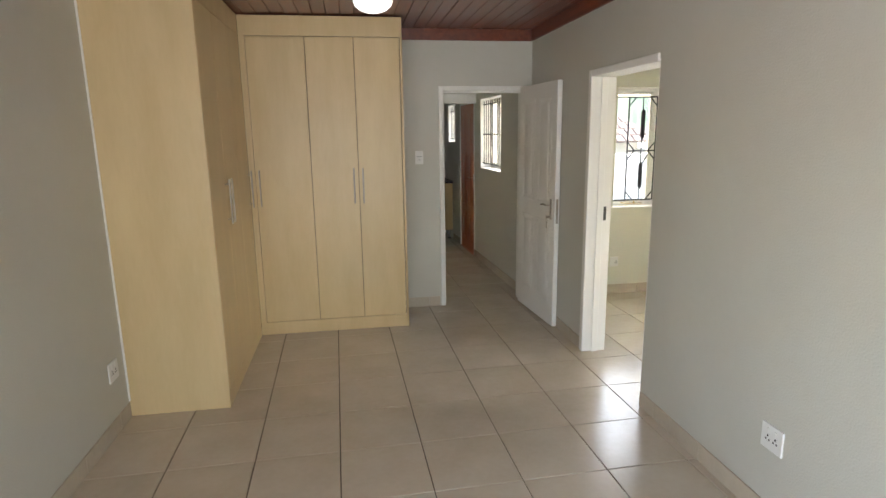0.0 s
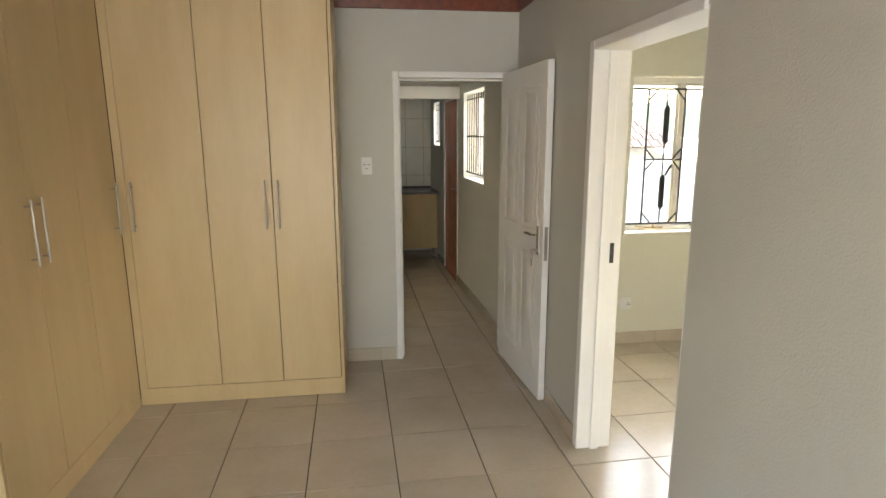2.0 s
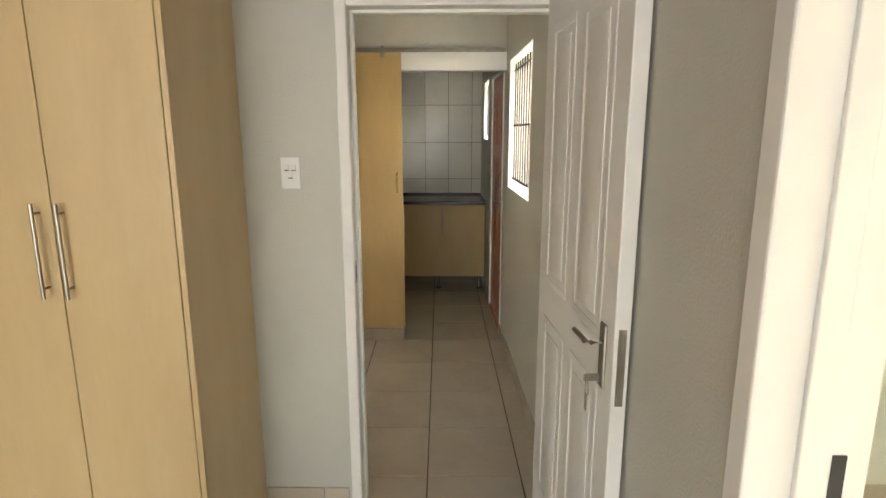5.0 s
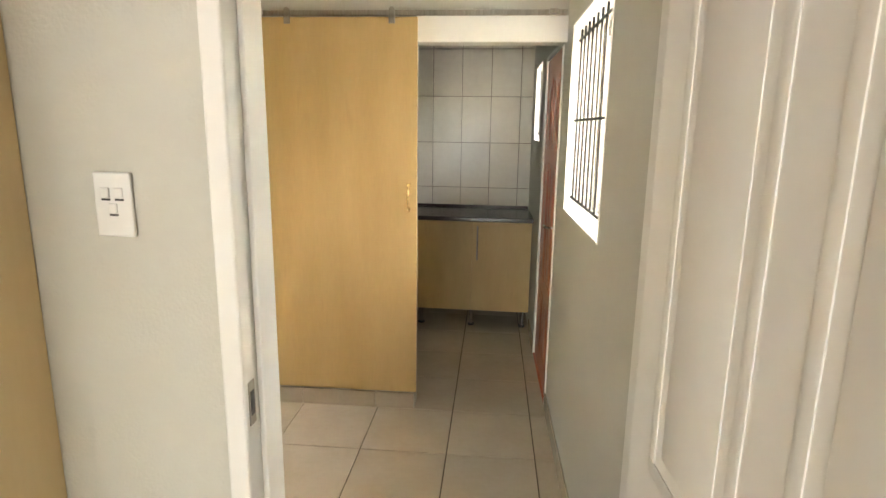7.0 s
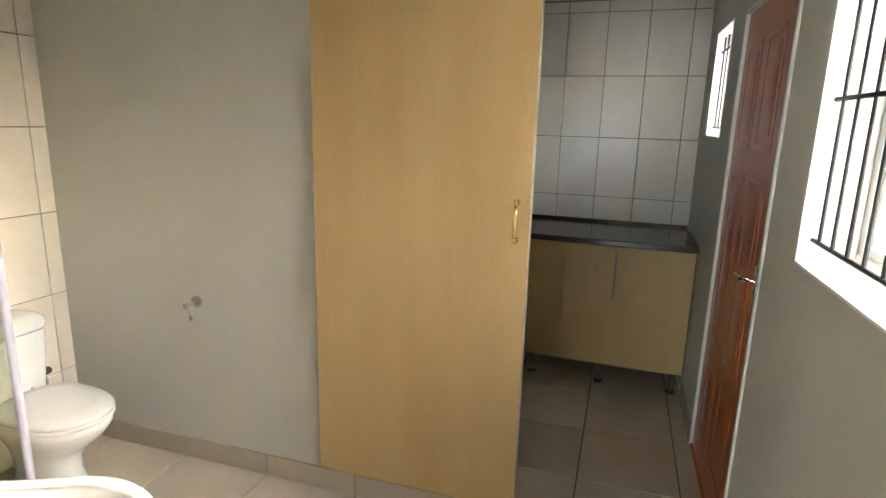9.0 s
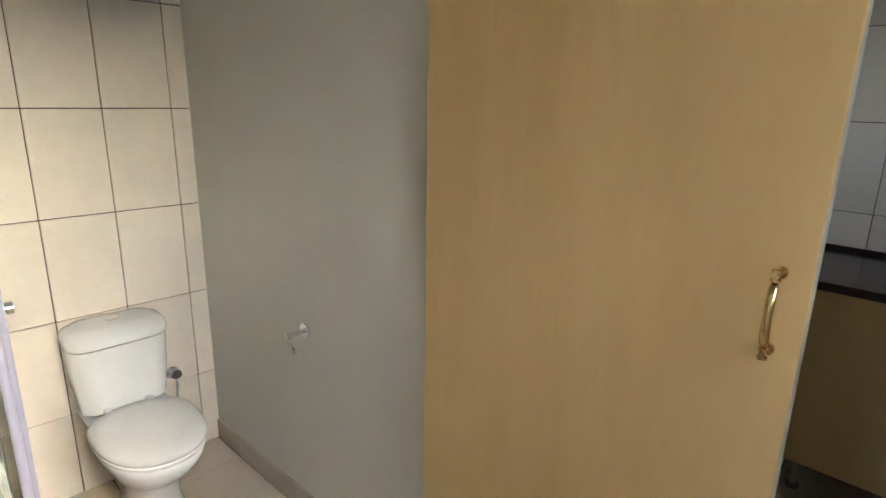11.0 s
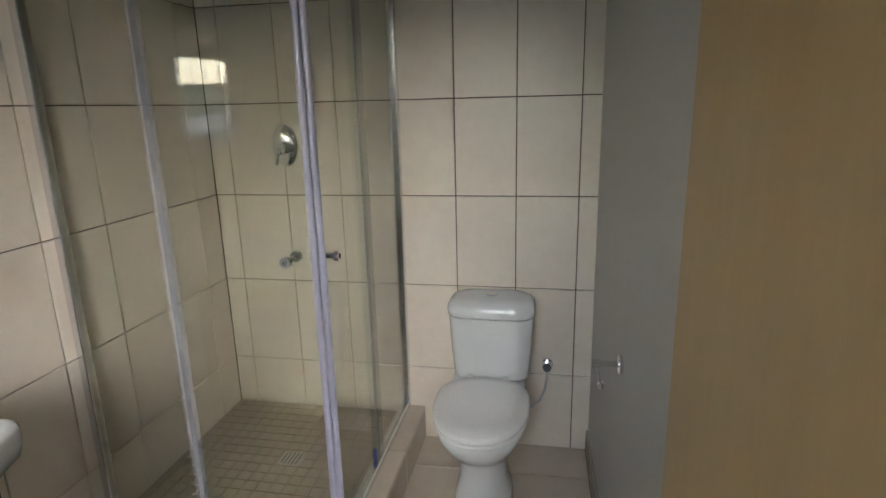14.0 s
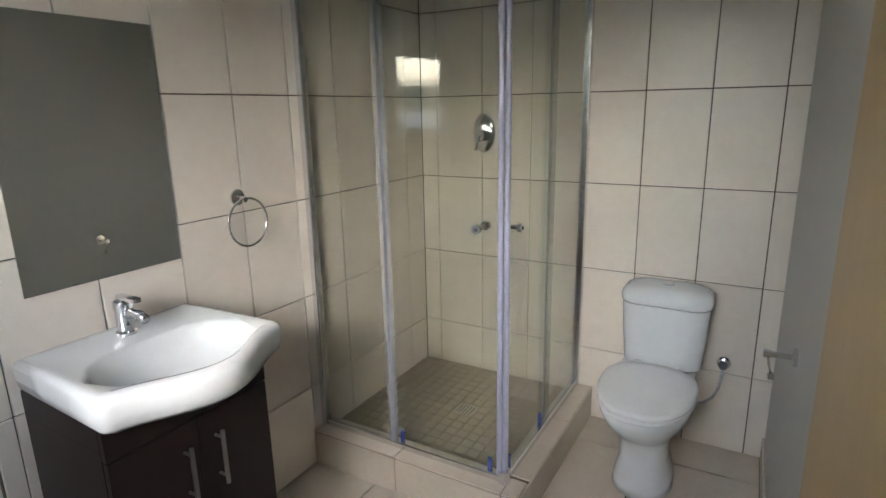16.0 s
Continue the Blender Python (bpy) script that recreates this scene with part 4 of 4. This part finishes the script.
tr_ = thing("towel_ring", "chrome towel ring on the tiled wall", "towel ring", (0.195, BATHBACK, 1.13))
part("rose", rod((0.198, BATHBACK + 0.012, 1.135), (0.198, BATHBACK + 0.02, 1.135), 0.026, seg=24), CHROME, tr_, smooth=True)
part("arm", rod((0.198, BATHBACK + 0.02, 1.135), (0.198, BATHBACK + 0.055, 1.13), 0.009), CHROME, tr_, smooth=True)
part("ring", tube([(0.192 + 0.078 * math.cos(a), BATHBACK + 0.05, 1.055 + 0.078 * math.sin(a)) for a in [k * math.tau / 36 for k in range(36)]], 0.0045, 8, closed=True), CHROME, tr_, smooth="all")

# ---- shower ----
GX, GY, KX, KY, KZ, STOP = -0.126, 5.945, -0.062, 6.022, 0.152, 2.04
SF_TOP = 0.112
kb = setting("shower_kerb", box(GX - 0.03, KX - 0.008, BATHBACK + 0.012, KY - 0.008, -0.005, KZ - 0.008), WALL_GROUT, "low tiled shower kerb", "kerb")
kb2 = setting("shower_kerb_side", box(TOILETWALL, GX - 0.031, GY - 0.03, KY - 0.008, -0.005, KZ - 0.008), WALL_GROUT, "low tiled shower kerb", "kerb")
sfl = setting("shower_floor", box(TOILETWALL, GX - 0.03, BATHBACK + 0.01, GY - 0.03, -0.005, SF_TOP), GROUT, "small square mosaic shower floor", "shower floor")
for a, b in tiling(BATHBACK + 0.013, KY, 0.43, 5.53):
    piece("tile", 0.008, b - a - 0.004, KZ - 0.013, (KX - 0.008, a, 0), SKIRT_TILE, kb)
    piece("tile", KX - GX + 0.03, b - a - 0.004, 0.008, (GX - 0.03, a, KZ - 0.008), SKIRT_TILE, kb)
for a, b in tiling(TOILETWALL, KX - 0.008, 0.43, -0.60):
    piece("tile", b - a - 0.004, 0.008, KZ - 0.013, (a, KY - 0.008, 0), SKIRT_TILE, kb2)
for a, b in tiling(TOILETWALL, GX - 0.032, 0.43, -0.60):
    piece("tile", b - a - 0.004, KY - GY + 0.03, 0.008, (a, GY - 0.03, KZ - 0.008), SKIRT_TILE, kb2)
for a, b in tiling(TOILETWALL + 0.004, GX - 0.03, 0.0505, TOILETWALL):
    for c, d in tiling(BATHBACK + 0.014, GY - 0.03, 0.0505, BATHBACK):
        if not (-0.5915 < (a + b) / 2 < -0.4905 and 5.529 < (c + d) / 2 < 5.63):
            piece("mosaic_tile", b - a - 0.0035, d - c - 0.0035, 0.006, (a, c, SF_TOP), MOSAIC, sfl, 0.0012)
dr = thing("shower_drain", "square steel drain grate in the shower floor", "drain", (-0.541, 5.5795, SF_TOP))
bm = box(-0.590, -0.493, 5.5305, 5.6275, SF_TOP - 0.0005, SF_TOP + 0.0065, bevel=0.002)
part("grate", bm, BRUSHED, dr)
# grate slots: dark strips that paint the shade below
for k in range(5):
    part("slot", box(-0.575, -0.507, 5.547 + k * 0.015, 5.551 + k * 0.015, SF_TOP + 0.0063, SF_TOP + 0.007), DARK_PLASTIC_AND_SHADE, dr)
en = thing("shower_enclosure", "corner shower enclosure with clear glass and bright aluminium profiles", "shower enclosure", (GX, GY, KZ))
part("wall_profile", box(GX - 0.016, GX + 0.016, BATHBACK + 0.013, BATHBACK + 0.04, KZ + 0.001, STOP, bevel=0.004), ALU, en)
part("wall_profile", box(TOILETWALL + 0.001, TOILETWALL + 0.028, GY - 0.016, GY + 0.016, KZ + 0.001, STOP, bevel=0.004), ALU, en)
for z0, z1 in ((KZ + 0.001, KZ + 0.028), (STOP - 0.035, STOP)):
    part("track", box(GX - 0.020, GX + 0.014, BATHBACK + 0.041, GY + 0.012, z0, z1, bevel=0.005), ALU, en)
    part("track", box(TOILETWALL + 0.029, GX - 0.021, GY - 0.020, GY + 0.014, z0, z1, bevel=0.005), ALU, en)
ym, xm = 5.49, -0.53


def glass(x0, x1, y0, y1, edge):
    g = part("glass_panel", box(x0, x1, y0, y1, KZ + 0.029, STOP - 0.036), SHOWER_GLASS, en, "clear safety glass")
    g.visible_shadow = False
    return g


glass(GX - 0.002, GX + 0.003, BATHBACK + 0.041, ym + 0.02, 0)
glass(GX - 0.014, GX - 0.009, ym - 0.02, GY - 0.012, 0)
glass(TOILETWALL + 0.029, xm + 0.02, GY - 0.002, GY + 0.003, 0)
glass(xm - 0.02, GX - 0.012, GY - 0.014, GY - 0.009, 0)
# fixed panels' free edges, the sliding doors' hanging edges and the two magnet strips that meet in the corner
Z0, Z1 = KZ + 0.029, STOP - 0.036
part("edge_strip", box(GX + 0.0035, GX + 0.0065, ym - 0.020, ym + 0.022, Z0, Z1), STRIP, en, "milky plastic edge seal")
part("edge_strip", box(GX - 0.017, GX - 0.0145, ym - 0.023, ym - 0.008, Z0, Z1, bevel=0.001), LILAC, en, "pale plastic edge seal")
part("edge_strip", box(xm - 0.020, xm + 0.022, GY + 0.0035, GY + 0.0065, Z0, Z1), STRIP, en, "milky plastic edge seal")
part("edge_strip", box(xm - 0.023, xm - 0.008, GY - 0.017, GY - 0.0145, Z0, Z1, bevel=0.001), LILAC, en, "pale plastic edge seal")
part("magnet_strip", rod((GX - 0.010, GY - 0.001, Z0), (GX - 0.010, GY - 0.001, Z1), 0.010, seg=16), LILAC, en, "pale lilac magnetic door seal", smooth=True)
part("magnet_strip", rod((GX + 0.006, GY - 0.015, Z0), (GX + 0.006, GY - 0.015, Z1), 0.010, seg=16), LILAC, en, "pale lilac magnetic door seal", smooth=True)
part("corner_foot", rod((GX, GY, KZ), (GX, GY, KZ + 0.045), 0.022, seg=20), CHROME, en, smooth=True)
for p, q in (((GX - 0.05, GY - 0.09, 1.035), (GX + 0.03, GY - 0.09, 1.035)), ((GX - 0.06, GY - 0.05, 1.035), (GX - 0.06, GY + 0.03, 1.035))):
    kn = part("knob", rod(p, q, 0.008), CHROME, en, "chrome door knob", smooth=True)
    for e, o in ((p, q), (q, p)):
        w = (Vector(e) - Vector(o)).normalized() * 0.014
        part("cap", rod(Vector(e) - w, e, 0.015, seg=16), CHROME, kn, smooth=True)
for x, y in ((GX - 0.012, ym + 0.03), (GX - 0.012, GY - 0.06), (xm + 0.03, GY - 0.012), (GX - 0.06, GY - 0.012)):
    part("roller", rod((x, y, KZ + 0.029), (x, y, KZ + 0.065), 0.009), BLUE_PLASTIC, en, "small blue guide roller", smooth=True)
mx_ = thing("shower_mixer", "chrome oval concealed shower mixer with lever", "shower mixer", (TOILETWALL, 5.476, 1.29))
part("plate", loft([[(x, 5.476 + s * 0.056 * math.cos(k * math.tau / 32), 1.29 + s * 0.088 * math.sin(k * math.tau / 32)) for k in range(32)] for x, s in ((TOILETWALL + 0.001, 1.0), (TOILETWALL + 0.010, 0.98), (TOILETWALL + 0.016, 0.86))]), CHROME, mx_, smooth=True)
part("boss", rod((TOILETWALL + 0.015, 5.476, 1.28), (TOILETWALL + 0.06, 5.476, 1.28), 0.026, seg=24), CHROME, mx_, smooth=True)
part("lever", tube([(TOILETWALL + 0.05, 5.476, 1.28), (TOILETWALL + 0.07, 5.472, 1.255), (TOILETWALL + 0.075, 5.466, 1.215)], 0.009), CHROME, mx_, smooth="all")

# ---- outside: yard, boundary wall, neighbour's house, hills ----
setting("ground", box(-400, 400, -400, 400, -0.45, -0.30), PAVING, "pale concrete and earth ground", "ground")
bw = thing("boundary_wall", "pale plastered boundary wall with coping", "wall", (9.0, 10, -0.3))
part("wall", box(9.0, 9.2, -6, 16, -0.3, 1.0), EXT_WALL, bw)
part("coping", box(8.95, 9.25, -6, 16, 1.001, 1.07, bevel=0.01), EXT_WALL, bw)
bw2 = thing("boundary_wall", "pale plastered boundary wall with coping", "wall", (3, 13.1, -0.3))
part("wall", box(-4, 8.99, 13.0, 13.2, -0.3, 0.95), EXT_WALL, bw2)
part("coping", box(-4, 8.94, 12.95, 13.25, 0.951, 1.02, bevel=0.01), EXT_WALL, bw2)
hs = thing("neighbour_house", "pale single storey house with a faded tile roof", "house", (4, 19, -0.3))
part("wall", box(-2.0, 9.0, 16.0, 22.0, -0.3, 1.24), EXT_WALL, hs)
rf_ = part("roof", loft([[(-2.6, 15.4, 1.25), (9.6, 15.4, 1.25), (9.6, 22.6, 1.25), (-2.6, 22.6, 1.25)], [(-0.5, 18.9, 3.24), (7.5, 18.9, 3.24), (7.5, 19.1, 3.24), (-0.5, 19.1, 3.24)]]), ROOF_TILE, hs, "faded terracotta roof slope")
tilt = math.atan2(1.99, 3.5)
k = 0
for r in range(11):
    y = 15.4 + r * 0.33
    z = 1.25 + (y - 15.4) * 1.99 / 3.5
    bm = bmesh.new()
    x0 = -2.6 + r * 0.33 * 0.6
    x1 = 9.6 - r * 0.33 * 0.6
    n = int((x1 - x0) / 0.28)
    for i in range(n):
        box(x0 + i * 0.28, x0 + i * 0.28 + 0.26, 0, 0.36, 0, 0.05, bevel=0.02, bm=bm, seg=1)
    bm.transform(Matrix.Translation((0, y, z)) @ Matrix.Rotation(tilt, 4, "X"))
    part("tile_course", bm, ROOF_TILE, hs)
for x in (0.5, 4.0):
    wd = part("window", box(x, x + 1.4, 15.96, 16.0, 0.1, 1.0), WHITE_GLOSS, hs, "white window frame")
    for i in range(2):
        part("pane", box(x + 0.06 + i * 0.67, x + 0.66 + i * 0.67, 15.945, 15.958, 0.16, 0.94), DARK_PLASTIC_AND_SHADE, wd, "dark window pane")


N_H = 80
low = [(300 * math.cos(math.tau * i / N_H), 300 * math.sin(math.tau * i / N_H), -0.4) for i in range(N_H)]
top = [(340 * math.cos(math.tau * i / N_H), 340 * math.sin(math.tau * i / N_H), 17 + 8 * noise.noise((3 * math.cos(math.tau * i / N_H), 3 * math.sin(math.tau * i / N_H), 0.3)) + 3 * noise.noise((i * 0.9, 0, 0))) for i in range(N_H)]
far = [(395 * math.cos(math.tau * i / N_H), 395 * math.sin(math.tau * i / N_H), -0.4) for i in range(N_H)]
setting("backdrop_hills", loft([low, top, far], cap=False), HILL, "low green hills on the horizon", "hills")

# ---- tiles ----
G = 0.0027
BED_GRID = (1.022, 0.43, 4.585, 0.435)
HALL_GRID = (0.956, 0.4215, 6.330, 0.435)
TS = 0.43
# one grid of floor tiles runs through all the rooms, a little askew to the walls
GRID = pose(1.022, 4.585, 0, 0, 0, 1.4)
FRAME[0] = GRID
for i in range(-8, 13):
    for j in range(-17, 12):
        c = GRID @ Vector(((i + 0.5) * 0.43, (j + 0.5) * 0.435, 0))
        inner = LEFT - 0.15 < c.x < RIGHT + 0.16 and BACK - 0.15 < c.y < KITCHEN_END + 0.15
        side = RIGHT < c.x < SIDE_EAST + 0.15 and SIDE_BACK - 0.15 < c.y < SIDE_END + 0.15
        if inner or side:
            piece("tile", 0.43 - 2 * G, 0.435 - 2 * G, 0.010, (i * 0.43 + G, j * 0.435 + G, -0.010), FLOOR_TILE, floor if inner else side_floor)
FRAME[0] = Matrix.Identity(4)
SK = 0.095


def skirt_x(x0, x1, y, out, parent, grid=BED_GRID):
    """Skirting tiles along x on the wall face y; out: -1 or 1, the side of the room."""
    for a, b in tiling(x0, x1, grid[1], grid[0]):
        piece("skirting_tile", b - a - 0.003, 0.009, SK, (a, y - 0.009 if out < 0 else y, 0.0), SKIRT_TILE, parent)


def skirt_y(y0, y1, x, out, parent, grid=BED_GRID):
    for c, d in tiling(y0, y1, grid[3], grid[2]):
        piece("skirting_tile", 0.009, d - c - 0.003, SK, (x - 0.009 if out < 0 else x, c, 0.0), SKIRT_TILE, parent)


sk = thing("baseboard", "cream ceramic tile skirting", "skirting", kind="structure")
skirt_x(W1 + 0.002, 1.127, DOORWALL - 0.0005, -1, sk)
skirt_y(BACK, S0 - 0.009, LEFT + 0.0005, 1, sk)
skirt_y(BACK, 2.575, RIGHT - 0.0005, -1, sk)
skirt_y(3.496, DOORWALL - 0.012, RIGHT - 0.0005, -1, sk)
FRAME[0] = PART
skirt_x(TOILETWALL + 0.001, 1.176, PARTITION - 0.0005, -1, sk, HALL_GRID)
FRAME[0] = Matrix.Identity(4)
skirt_x(RIGHT + 0.166, SIDE_EAST, SIDE_END - 0.0005, -1, sk)
FRAME[0] = HALL
for a, b in tiling(-0.15, RD[0] - 0.001, TS, 0.3):
    piece("skirting_tile", 0.009, b - a - 0.003, SK, (-0.0095, a, 0.0), SKIRT_TILE, sk)
for a, b in tiling(RD[1] + 0.001, 3.06, TS, 0.3):
    piece("skirting_tile", 0.009, b - a - 0.003, SK, (-0.0095, a, 0.0), SKIRT_TILE, sk)
FRAME[0] = Matrix.Identity(4)

ZR = [(max(0.0, 0.337 + 0.373 * k), 0.337 + 0.373 * (k + 1)) for k in range(-1, 6)]
WG = 0.0021
wt = thing("wall_tiles_toilet", "tall cream glazed wall tiles with brown joints", "wall tiles", (TOILETWALL, 6, 0), kind="structure")
for a, b in tiling(BATHBACK + 0.012, PARTITION - 0.001, 0.2375, 6.650):
    for c, d in ZR:
        d = min(d, HALL_CEILING - 0.001)
        piece("tile", 0.009, b - a - 2 * WG, d - c - 2 * WG, (TOILETWALL - 0.009, a + WG, c + WG), WALL_TILE, wt, 0.0015)
wb = thing("wall_tiles_basin", "tall cream glazed wall tiles behind the basin", "wall tiles", (0, BATHBACK, 0), kind="structure")
setting("wall_basin_backing", box(TOILETWALL, 0.955, BATHBACK - 0.0095, BATHBACK + 0.003, -0.005, HALL_CEILING - 0.001), WALL_GROUT, "brown tile joint backing", "wall")
for a, b in tiling(TOILETWALL + 0.001, 0.955, 0.2445, 0.174):
    for c, d in ZR:
        d = min(d, HALL_CEILING - 0.001)
        piece("tile", b - a - 2 * WG, 0.009, d - c - 2 * WG, (a + WG, BATHBACK + 0.0035, c + WG), WALL_TILE, wb, 0.0015)
wk = thing("wall_tiles_kitchen", "tall pale glazed kitchen wall tiles", "wall tiles", (1, KITCHEN_END, 0), kind="structure")
for a, b in tiling(0.3, 1.93, 0.2465, 1.252):
    for c, d in [(1.066 + 0.3833 * k, 1.066 + 0.3833 * (k + 1)) for k in range(-3, 4)]:
        c, d = max(c, 0.0), min(d, KITCHEN_CEILING - 0.076)
        if d - c > 0.02:
            piece("tile", b - a - 2 * WG, 0.009, d - c - 2 * WG, (a + WG, KITCHEN_END - 0.0005, c + WG), KITCHEN_TILE, wk, 0.0015)
